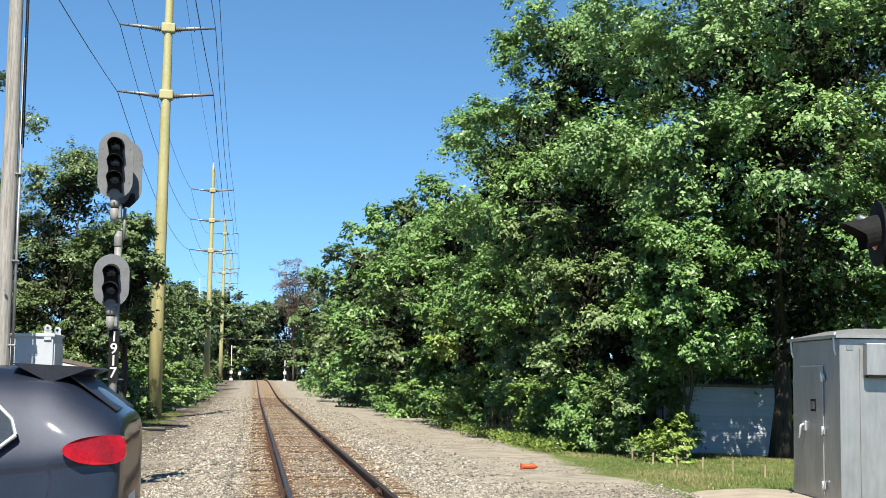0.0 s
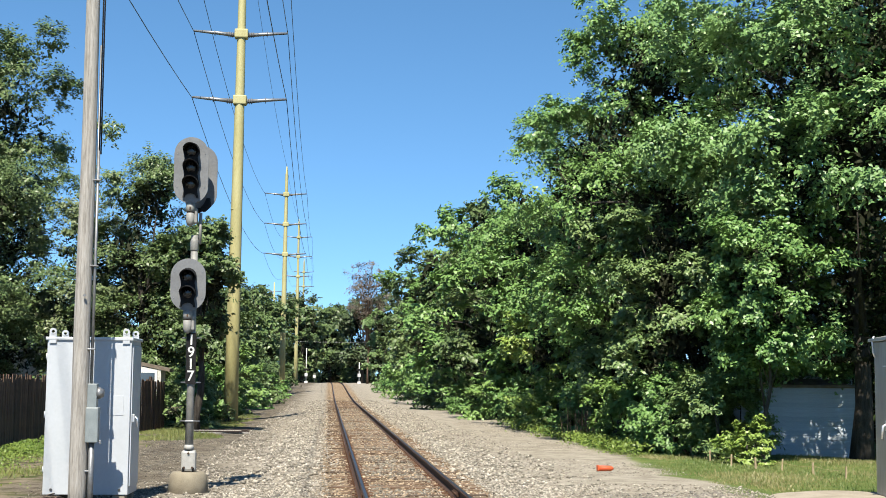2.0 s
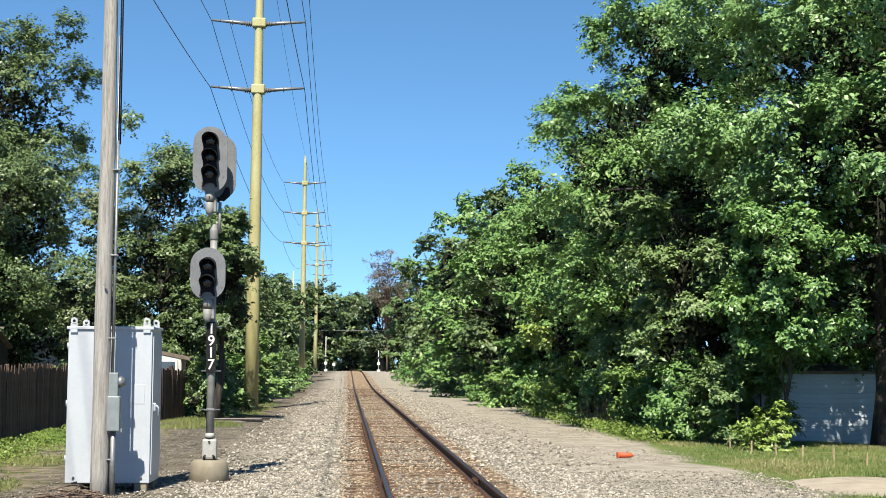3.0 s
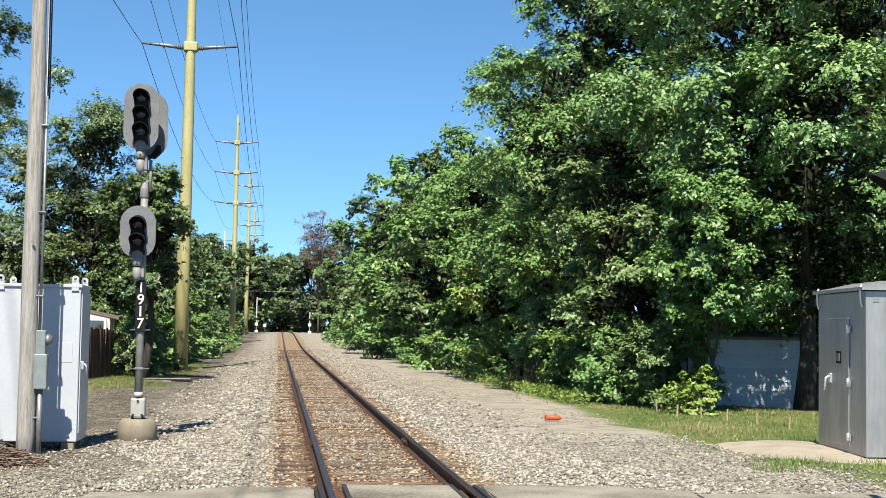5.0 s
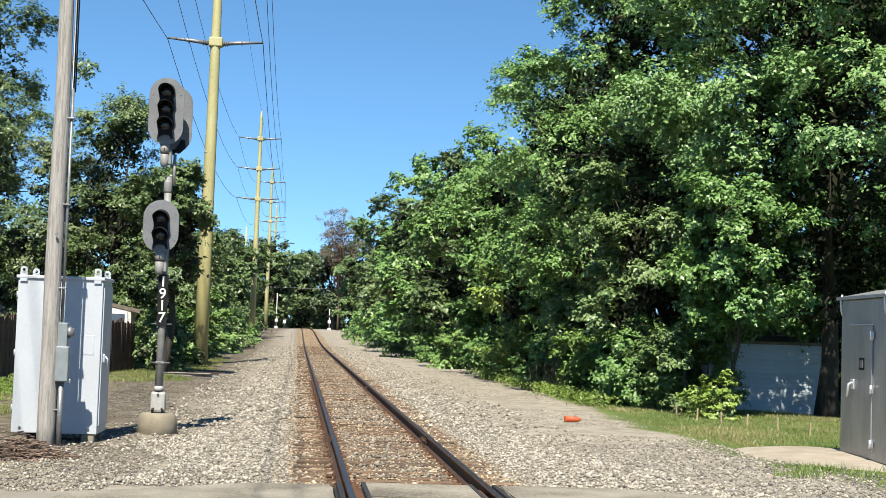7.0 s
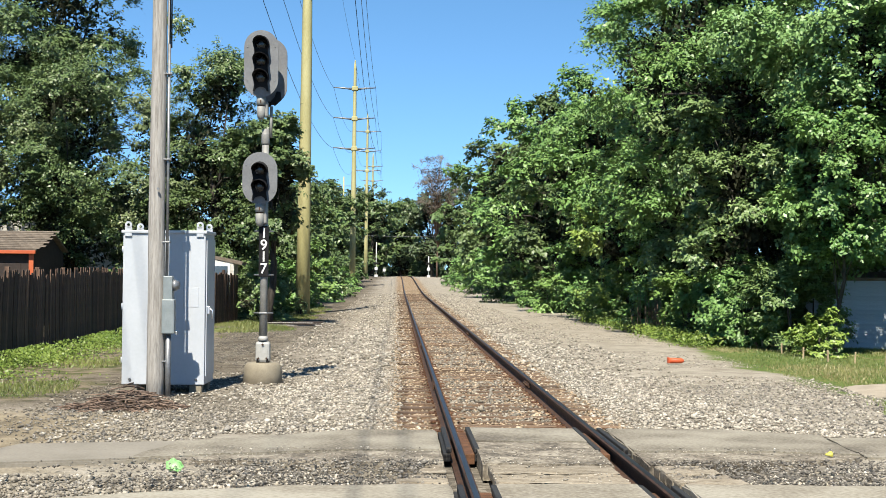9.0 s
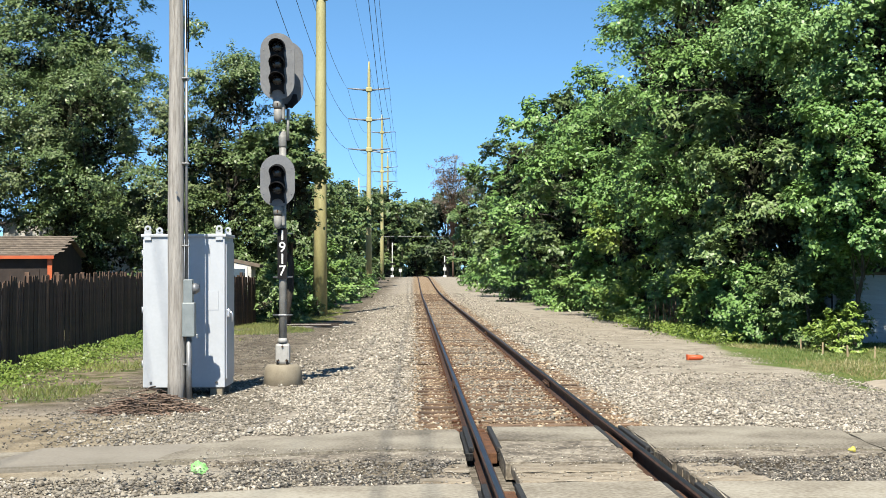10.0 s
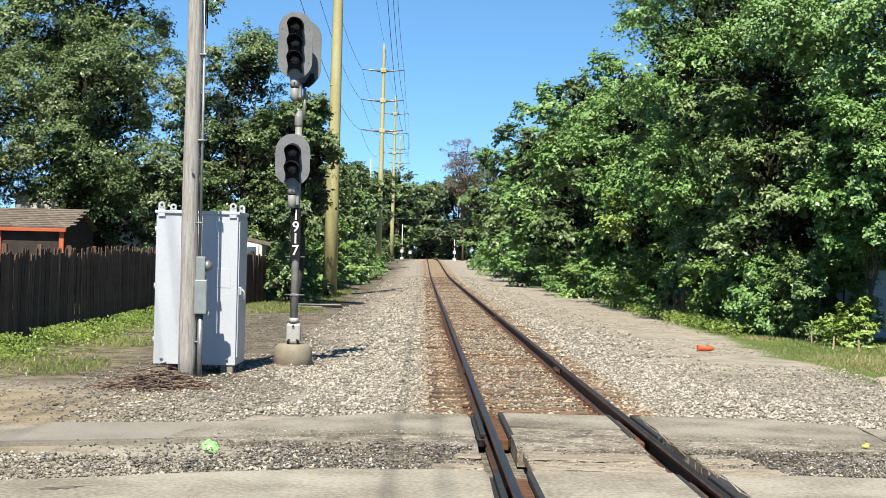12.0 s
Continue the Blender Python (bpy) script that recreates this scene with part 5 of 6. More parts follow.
def crown_points(rng, clumps, radii, n, flat=0.6, out=None):
    """Leaf places and facings along the twigs of many drooping sprays."""
    k = len(clumps)
    twigs = 15
    d = rng.normal(size=(k, twigs, 3)) * np.array([1, 1, flat])
    if out is not None:
        d = d + out[:, None] * 0.75
    d[..., 2] += 0.12
    d /= np.linalg.norm(d, axis=-1, keepdims=True)
    length = radii[:, None] * rng.uniform(0.55, 1.35, (k, twigs))
    ci = rng.choice(k, n, p=radii ** 2 / (radii ** 2).sum())
    ti = rng.integers(0, twigs, n)
    s = rng.uniform(0.12, 1.0, n) ** 0.62
    L = (length[ci, ti] * s)[:, None]
    pos = clumps[ci] + d[ci, ti] * L
    pos[:, 2] -= 0.20 * L[:, 0] * s
    pos += rng.normal(size=(n, 3)) * (radii[ci] * 0.115)[:, None] * np.array([1, 1, 0.7])
    nrm = d[ci, ti] * 0.35 + np.array([-0.04, -0.20, 0.66]) + rng.normal(size=(n, 3)) * 0.34
    if out is not None:
        nrm = nrm + out[ci] * 0.35
    return pos, nrm


def tree(x, y, height, radius, base, leaves, size, seed, mat, label, name="tree", lean=(0, 0), squash=1.0, top=0.55, clump=0.17, trunk_r=None, cut=None, bark="bark", limbs=9):
    """A tree: tapered trunk, limbs, and a crown of leaves in clumps. top: height of the widest part within the crown."""
    rng = np.random.default_rng(seed)
    leaves, size = (int(leaves * 0.64), size * 1.0) if size <= 0.17 else (int(leaves * 0.44), size * 1.16)
    g = float(ground_z(x, y))
    t = thing(name, x, y, g, label, "tree")
    nc = int((175 if leaves > 40000 else 150 if leaves > 22000 else 95) * max(1.0, radius / 3.6) ** 0.9)
    nb = max(24, int(nc / (4.4 if top > 0.3 else 2.4)))
    hz = rng.uniform(0.03, 0.92, nb * 4)
    prof = np.where(hz < top, np.sqrt(np.clip(1 - (np.clip(top - hz, 0, 1) / top) ** 2.4, 0, 1)) * 0.55 + 0.45 * (hz / top) ** 0.35, np.sqrt(np.clip(1 - ((hz - top) / (1.02 - top)) ** 2, 0, 1)))
    if top <= 0.3:
        prof = np.where(hz < top, prof, np.clip(1.02 - (hz - top) / (1.02 - top), 0.04, 1) ** 0.6)
    keep = rng.uniform(size=len(hz)) < prof + 0.1
    hz, prof = hz[keep][:nb], prof[keep][:nb]
    a = rng.uniform(0, math.tau, len(hz))
    lobes = 1 + 0.20 * np.sin(3 * a + seed) + 0.14 * np.sin(5 * a + 2 * seed + 6 * hz) + 0.12 * np.sin(9 * hz + seed + a)
    rr = radius * 0.82 * prof * lobes * rng.uniform(0.15, 1, len(hz)) ** 0.42
    cz = base + (height - base) * hz
    boughs = np.stack([rr * np.cos(a) + lean[0] * hz, rr * np.sin(a) * squash + lean[1] * hz, cz], 1)
    # each bough carries a dome of leaf clumps, with gaps between the boughs
    bi = rng.integers(0, len(boughs), nc)
    out = rng.normal(size=(nc, 3)) + np.stack([np.cos(a), np.sin(a), np.full(len(a), 0.55)], 1)[bi] * 0.6
    out /= np.linalg.norm(out, axis=1, keepdims=True)
    reach = radius * min(1.0, (4.6 / radius) ** 0.3) * rng.uniform(0.15, 0.28, len(boughs))[bi] * rng.uniform(0.45, 1, nc)
    clumps = boughs[bi] + out * reach[:, None] * np.array([1, 1, 0.55])
    fill = rng.integers(0, len(boughs), int(nc * 0.30))
    inner = boughs[fill] * np.array([0.5, 0.5, 0.97]) + rng.normal(size=(len(fill), 3)) * radius * 0.13
    clumps, out = np.concatenate([clumps, inner]), np.concatenate([out, rng.normal(size=inner.shape) * 0.4 + np.array([0, -0.2, 0.3])])
    clumps[:, 2] = np.maximum(clumps[:, 2], base + 0.1)
    if cut is not None:
        keep = cut(clumps)
        clumps, out = clumps[keep], out[keep]
    rad = radius * clump * 0.92 * rng.uniform(0.6, 1.3, len(clumps)) * min(1.0, (4.6 / radius) ** 0.4)
    pos, nrm = crown_points(rng, clumps, rad, leaves, out=out)
    pos[:, 2] = np.maximum(pos[:, 2], 0.15)
    crown = new("crown", leaf_mesh("crown", pos, nrm, size, rng, mat))
    # near-black twig cards added inside the crown; their colour paints the gaps' shade
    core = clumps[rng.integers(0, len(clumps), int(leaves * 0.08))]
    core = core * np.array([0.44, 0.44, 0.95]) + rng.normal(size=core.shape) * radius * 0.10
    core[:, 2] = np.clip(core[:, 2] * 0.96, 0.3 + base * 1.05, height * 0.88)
    twigs = new("shade_twigs", leaf_mesh("shade_twigs", core, rng.normal(size=core.shape), size * 1.9, rng, M["shade_twig"], 0.45))
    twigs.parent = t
    tagged(twigs, "near-black twig cards added as painted shade inside the crown", kind="stuff")
    crown.parent = t
    tr = trunk_r or 0.022 * height
    bm = bmesh.new()
    h1 = base + (height - base) * (0.62 if limbs < 20 else 0.8)
    pts = [(lean[0] * (k / 7) ** 1.5 * 0.6 + 0.12 * math.sin(k * 1.3 + seed), lean[1] * k / 12 + 0.1 * math.sin(k * 0.9 + 2 * seed), -0.2 + h1 * k / 7) for k in range(8)]
    tube(bm, pts, [tr * 1.35] + [tr * (1 - 0.11 * k) for k in range(1, 8)], 10)
    part("trunk", bm, M[bark], t)
    for k in range(limbs):
        i = 2 + k % 5
        p0 = Vector(pts[i])
        c = Vector(clumps[rng.integers(0, len(clumps))])
        c = Vector((c.x * 0.7, c.y * 0.7, c.z * 0.92)) if limbs < 20 else c
        if c.z < p0.z - 0.5:
            c.z = p0.z + 0.6
        mid = p0.lerp(c, 0.5) + Vector((0, 0, 0.25))
        bm = bmesh.new()
        tube(bm, [p0, mid, c], [tr * 0.3, tr * 0.17, tr * 0.05], 6)
        part("limb", bm, M[bark], t)
    return t


def bush(x, y, height, radius, leaves, size, seed, mat, label, squash=1.0, name="bush"):
    rng = np.random.default_rng(seed)
    g = float(ground_z(x, y))
    b = thing(name, x, y, g, label, "bush")
    leaves, size = int(leaves * 0.4), size * 1.16
    nc = 40
    a, h = rng.uniform(0, math.tau, nc), rng.uniform(0.04, 1, nc) ** 1.15
    rr = radius * np.sqrt(np.clip(1 - (h - 0.3) ** 2 / 0.55, 0.05, 1)) * rng.uniform(0.2, 1, nc) ** 0.5 * (1 + 0.2 * np.sin(3 * a + seed))
    clumps = np.stack([rr * np.cos(a), rr * np.sin(a) * squash, h * height * 0.9], 1)
    away = clumps / np.array([radius, radius, height]) + rng.normal(size=clumps.shape) * 0.3 + np.array([0, 0, -0.1])
    pos, nrm = crown_points(rng, clumps, radius * 0.30 * rng.lognormal(0, 0.35, nc), leaves, out=away)
    pos[:, 2] = np.maximum(pos[:, 2], 0.05)
    f = new("foliage", leaf_mesh("foliage", pos, nrm, size, rng, mat))
    f.parent = b
    for k in range(6):
        c = clumps[k]
        bm = bmesh.new()
        tube(bm, [(0.08 * math.cos(k), 0.08 * math.sin(k), -0.1), (c[0] * 0.5, c[1] * 0.5, c[2] * 0.6), tuple(c)], [0.03, 0.02, 0.008], 5)
        part("stem", bm, M["bark"], b)


def shed_gap(c):
    """Thin stretch of the shade tree's crown, through which the sun dapples the shed."""
    keep = np.random.default_rng(3).uniform(size=len(c)) < 0.5
    return keep | ~((np.abs(c[:, 0] + 0.9 + 0.13 * c[:, 2]) < 1.9) & (np.abs(c[:, 1] - 1.4 + 0.72 * c[:, 2]) < 1.7))


def build_trees():
    big = "tall spreading green tree at the edge of the woods"
    # tall trees over the shed
    tree(13.2, 36.6, 18.0, 6.3, 2.3, 160000, 0.135, 31, M["leaf_tall"], "very tall spreading shade tree with a thick dark trunk", top=0.38, clump=0.15, trunk_r=0.27, cut=shed_gap)
    tree(9.7, 43.5, 15.5, 4.7, 2.6, 108000, 0.14, 12, M["leaf"], big, top=0.42, clump=0.16)
    # separate small tree added in place of the tall tree's low boughs
    tree(9.9, 34.6, 6.4, 2.1, 2.6, 46000, 0.12, 35, M["leaf"], "added small tree standing in for the tall tree's drooping boughs", top=0.5, clump=0.2, trunk_r=0.07)
    tree(18.5, 34.0, 16.0, 5.5, 3.6, 95000, 0.14, 33, M["leaf_tall"], big, top=0.45)
    tree(17.0, 45.0, 17.5, 6.0, 2.0, 70000, 0.20, 14, M["leaf_deep"], big, top=0.5)
    tree(9.2, 51.5, 13.3, 4.5, 2.4, 70000, 0.13, 15, M["leaf"], big, top=0.45)
    tree(9.0, 38.6, 7.2, 2.8, 1.4, 60000, 0.13, 16, M["leaf_olive"], "lower leaning green tree with drooping boughs", top=0.5)
    tree(8.6, 46.0, 7.8, 3.0, 1.4, 56000, 0.14, 17, M["leaf_olive"], "rounded understorey tree at the edge of the woods", top=0.45)
    tree(8.9, 59.5, 12.6, 3.9, 2.2, 46000, 0.18, 18, M["leaf"], big, top=0.5)
    tree(8.2, 54.5, 7.0, 2.4, 0.4, 26000, 0.16, 19, M["leaf_bright"], "bright green vine-covered small tree", top=0.45)
    tree(9.0, 69, 13.4, 4.6, 2.0, 44000, 0.20, 20, M["leaf"], big, top=0.5)
    tree(8.2, 80, 13.2, 4.4, 1.8, 36000, 0.22, 21, M["leaf_deep"], big, top=0.5)
    tree(8.6, 92, 14.4, 5.0, 1.6, 34000, 0.25, 22, M["leaf"], big, top=0.5)
    tree(8.0, 106, 13.8, 4.8, 1.5, 30000, 0.28, 23, M["leaf_deep"], big, top=0.5)
    tree(8.4, 122, 15.4, 5.4, 1.5, 28000, 0.30, 24, M["leaf"], big, top=0.5)
    tree(8.6, 142, 12.2, 4.6, 1.5, 24000, 0.34, 25, M["leaf_deep"], big, top=0.5)
    tree(8.6, 166, 11.0, 4.6, 0.3, 20000, 0.38, 26, M["leaf_deep"], big, top=0.5)
    tree(11.0, 195, 11.0, 5.0, 0.3, 20000, 0.42, 27, M["leaf_deep"], big, top=0.5)
    tree(8.0, 229, 14.2, 4.0, 0.3, 18000, 0.44, 28, M["leaf_olive"], big, top=0.5)
    # small brown leaf cards stand in for the dead tree's fine twigs
    tree(5.9, 250, 22.6, 5.6, 11.5, 16000, 0.19, 29, M["twig_fuzz"], "dead tree with bare branches, brown leaf cards standing in for fine twigs", top=0.6, bark="dead_wood", limbs=190, trunk_r=0.16)
    # deeper wood behind the front row
    for k, (x, y, h, r) in enumerate([(16, 56, 14, 5), (15, 68, 14, 5.5), (15.5, 84, 14, 6), (16, 104, 14, 6.5), (17, 130, 14, 7), (24, 40, 15, 6), (27, 30, 14, 5.5), (25, 56, 14, 6)]):
        tree(x, y, h, r, 0.5, 11000, 0.38, 40 + k, M["leaf_deep"], "dense dark green tree deeper in the woods", top=0.5, clump=0.2)
    # left of the track
    lt = "full green tree behind the fence"
    tree(-9.05, 57.6, 11.6, 3.1, 1.2, 100000, 0.13, 60, M["leaf_deep"], "tall cone-shaped green tree behind the fence", top=0.3, clump=0.25)
    tree(-6.0, 50.5, 7.6, 2.1, 2.9, 34000, 0.15, 61, M["leaf_deep"], "small dark tree beside the transmission pole", top=0.5, clump=0.22)
    tree(-15.2, 58.5, 12.0, 4.6, 1.5, 100000, 0.125, 62, M["leaf_deep"], lt, top=0.5, clump=0.17)
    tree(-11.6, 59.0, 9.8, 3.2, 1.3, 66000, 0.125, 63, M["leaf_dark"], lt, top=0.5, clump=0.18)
    tree(-18.2, 66, 20.0, 5.6, 4.0, 104000, 0.165, 64, M["leaf_deep"], "tall thin-crowned tree with bare stems showing", top=0.55, clump=0.16)
    tree(-23, 62, 17.0, 5.2, 2.0, 56000, 0.17, 65, M["leaf_deep"], lt, top=0.5)
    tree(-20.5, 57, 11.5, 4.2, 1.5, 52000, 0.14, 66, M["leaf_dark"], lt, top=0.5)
    tree(-8.6, 72, 7.4, 3.0, 0.6, 26000, 0.2, 67, M["leaf_deep"], "dense green tree beside the track", top=0.5, clump=0.2)
    tree(-8.3, 84, 7.8, 3.0, 0.5, 22000, 0.22, 68, M["leaf_deep"], "dense green tree beside the track", top=0.5, clump=0.2)
    tree(-8.9, 98, 8.6, 3.4, 0.5, 22000, 0.25, 69, M["leaf_deep"], "dense green tree beside the track", top=0.5, clump=0.2)
    tree(-9.5, 116, 8.6, 3.6, 0.5, 20000, 0.28, 70, M["leaf_olive"], "dense green tree beside the track", top=0.5, clump=0.2)
    tree(-9.8, 138, 11.0, 4.2, 0.5, 18000, 0.32, 71, M["leaf_deep"], "dense green tree beside the track", top=0.5, clump=0.2)
    tree(-9.2, 165, 12.2, 4.8, 0.5, 18000, 0.36, 72, M["leaf_deep"], "dense green tree beside the track", top=0.5, clump=0.2)
    tree(-9.5, 200, 13.6, 5.2, 0.5, 16000, 0.42, 73, M["leaf_deep"], "dense green tree beside the track", top=0.5, clump=0.2)
    # wall of trees beyond the far crossing
    far = [(-6.5, 277, 14.5, 5.4), (-17, 262, 14, 7), (-8, 285, 13.5, 6), (-1, 300, 12.5, 6), (6, 292, 13.5, 6), (14, 268, 15, 7), (1.5, 310, 13, 6), (22, 240, 15, 8), (-25, 235, 15, 8)]
    for k, (x, y, h, r) in enumerate(far):
        tree(x, y, h + 5.5, r + 0.6, 0.0, 13000, 0.6, 80 + k, M["leaf_deep"] if k % 3 == 0 else M["leaf_far"], "distant tree closing the view down the line", top=0.5, clump=0.24)
    for k, x in enumerate((-14, -8.5, -3.5, 1.0, 5.5, 10.5, 16)):
        bush(x, 318 + 3 * (k % 2), 8.0, 4.6, 9000, 0.7, 100 + k, M["leaf_far"], "dark undergrowth closing the view down the line")
    # bushes
    bl = "leafy bush at the edge of the grass"
    for k, (x, y, h, r, n, s, m) in enumerate([
            (9.0, 35.6, 2.5, 1.15, 24000, 0.10, "leaf_olive"), (8.5, 38.2, 2.7, 1.3, 24000, 0.10, "leaf"), (10.0, 37.2, 2.2, 0.8, 13000, 0.10, "leaf_olive"), (8.95, 33.2, 1.35, 0.55, 9000, 0.09, "leaf_bright"),
            (7.9, 43.5, 2.0, 1.2, 16000, 0.11, "leaf_light"), (7.7, 48.5, 1.9, 1.2, 14000, 0.12, "leaf"), (7.8, 55.0, 3.0, 1.4, 16000, 0.13, "leaf_bright"),
            (7.6, 61, 2.4, 1.5, 13000, 0.14, "leaf"), (7.4, 70, 2.5, 1.7, 12000, 0.16, "leaf_light"), (7.4, 80, 2.5, 1.8, 11000, 0.18, "leaf"), (7.2, 92, 2.6, 2.0, 10000, 0.2, "leaf_deep"),
            (7.0, 108, 3.0, 2.4, 10000, 0.24, "leaf"), (7.0, 126, 3, 2.6, 9000, 0.26, "leaf_light"), (6.8, 150, 3.5, 3, 9000, 0.3, "leaf"),
            (12.6, 42.5, 4.6, 2.2, 14000, 0.18, "leaf_deep"), (15.6, 41.5, 4.6, 2.4, 12000, 0.18, "leaf_deep"), (18.5, 39.5, 4.6, 2.4, 12000, 0.18, "leaf_deep"),
            (-6.6, 54.0, 2.5, 1.1, 15000, 0.12, "leaf_olive"), (-8.7, 60, 2.6, 1.4, 11000, 0.14, "leaf_deep"), (-7.0, 66, 2.4, 1.3, 10000, 0.15, "leaf"),
            (-6.9, 76, 3.6, 1.6, 12000, 0.17, "leaf_light"), (-7.0, 90, 2.6, 1.6, 9000, 0.2, "leaf"), (-7.3, 106, 3.0, 2.0, 8000, 0.24, "leaf_deep"), (-7.4, 126, 3, 2.4, 8000, 0.27, "leaf"),
            (-12.2, 55, 2.2, 1.4, 12000, 0.13, "leaf_deep"), (-7.6, 150, 3.5, 2.6, 8000, 0.3, "leaf_deep"), (-5.75, 62.0, 1.0, 0.3, 900, 0.09, "leaf_olive")]):
        bush(x, y, h, r, n, s, 120 + k, M[m], bl)


def build_grass():
    rng = np.random.default_rng(77)

    def blades(name, n, xr, yr, keep, h, w, mat, label):
        x, y = rng.uniform(*xr, n), rng.uniform(*yr, n)
        k = keep(x, y)
        x, y = x[k], y[k]
        n = len(x)
        z = ground_z(x, y) - 0.01
        a = rng.uniform(0, math.tau, n)
        hh = h * rng.uniform(0.4, 1.3, n)
        ww = w * rng.uniform(0.6, 1.4, n)
        dx, dy = np.cos(a), np.sin(a)
        lx, ly = rng.normal(0, 0.45, n) * hh, rng.normal(0, 0.45, n) * hh
        P = np.empty((n, 3, 3))
        P[:, 0] = np.stack([x - dx * ww, y - dy * ww, z], 1)
        P[:, 1] = np.stack([x + dx * ww, y + dy * ww, z], 1)
        P[:, 2] = np.stack([x + lx, y + ly, z + hh], 1)
        ob = new(name, big_mesh(name, P.reshape(-1, 3), np.arange(n * 3).reshape(n, 3), mat))
        tagged(ob, label, "grass", kind="stuff")

    def patch(x, y, s=1.0):
        return np.sin(x * 1.7 * s + 1.3 * np.sin(y * 0.9 * s)) + np.sin(y * 1.1 * s + 2 * np.sin(x * 0.7 * s)) + rng.normal(0, 0.5, len(x))

    def edge(x, y):
        return 6.25 + 0.045 * np.clip(y - 30, 0, 26) + 0.25 * np.sin(y * 0.8) + 0.12 * np.sin(y * 2.3) + 0.1 * np.sin(y * 5.1)

    blades("grass", 120000, (5.6, 16), (17, 60), lambda x, y: (x > edge(x, y)) & (patch(x, y) > -1.3) & ~((np.abs(x - 7.6) < 1.6) & (np.abs(y - 22) < 2.6)), 0.065, 0.009, M["grass"], "short patchy mown grass strip")
    blades("dry_grass", 26000, (6.4, 13), (24, 36), lambda x, y: (x > edge(x, y) + 0.3) & (patch(x, y, 0.7) > 0.9), 0.07, 0.010, M["straw"], "dry straw-coloured patches in the mown grass")
    blades("verge_grass", 16000, (5.2, 12), (15.2, 20), lambda x, y: (patch(x, y) > 0.1) & (x > 5.6 + 0.4 * np.sin(y * 3)), 0.12, 0.008, M["weed"], "ragged green weeds by the metal house")
    blades("grass_far", 50000, (-9.3, -4.7), (44, 75), lambda x, y: (patch(x, y) > -0.9) & (x < -5.0 + 0.3 * np.sin(y)), 0.10, 0.010, M["grass"], "grass round the transmission pole")
    blades("fence_grass", 42000, (-9.4, -5.9), (15, 44), lambda x, y: (x < -6.9 + 0.35 * np.sin(y * 0.9) - 0.03 * (y - 20)) & (patch(x, y) > 0.25), 0.09, 0.008, M["grass"], "short thin grass in front of the fence")
    n = 22000
    x = -9.35 + rng.gamma(1.3, 0.34, n)
    y = rng.uniform(16, 44, n)
    k = (np.sin(y * 1.1) + np.sin(y * 2.7 + 1) + rng.normal(0, 0.5, n)) > -0.45
    x, y = x[k], y[k]
    n = len(x)
    pos = np.stack([x, y, ground_z(x, y) + rng.uniform(0.02, 0.34, n) * np.clip(1.2 - (x + 9.35) / 1.3, 0.15, 1)], 1)
    ob = new("weeds", leaf_mesh("weeds", pos, rng.normal(size=(n, 3)) * 0.5 + np.array([0.1, -0.3, 0.9]), 0.062, rng, M["weed"], 0.6))
    tagged(ob, "bright green broad-leaved weeds along the foot of the fence", "weeds", kind="stuff")
    n = 5000
    y = rng.uniform(36, 60, n)
    x = 6.9 + rng.normal(0, 0.35, n) + 0.2 * np.sin(y)
    pos = np.stack([x, y, ground_z(x, y) + rng.uniform(0.02, 0.35, n)], 1)
    ob = new("verge_weeds", leaf_mesh("verge_weeds", pos, rng.normal(size=(n, 3)) * 0.6 + np.array([0, -0.3, 0.8]), 0.10, rng, M["weed"], 0.5))
    tagged(ob, "low weeds along the edge of the woods", "weeds", kind="stuff")
    # dry stalks by the bushes
    bm = bmesh.new()
    r2 = random.Random(31)
    for k in range(44):
        xx, yy = 7.2 + r2.gauss(0, 0.35), 45.6 + r2.gauss(0, 0.5)
        z = float(ground_z(xx, yy))
        h = r2.uniform(0.5, 1.7)
        tube(bm, [(xx, yy, z), (xx + r2.gauss(0, 0.1) * h, yy + r2.gauss(0, 0.1), z + h)], [0.009, 0.004], 4)
    tagged(part("dry_stalks", bm, M["dead_wood"]), "clump of dry brown weed stalks", "weeds", kind="stuff")


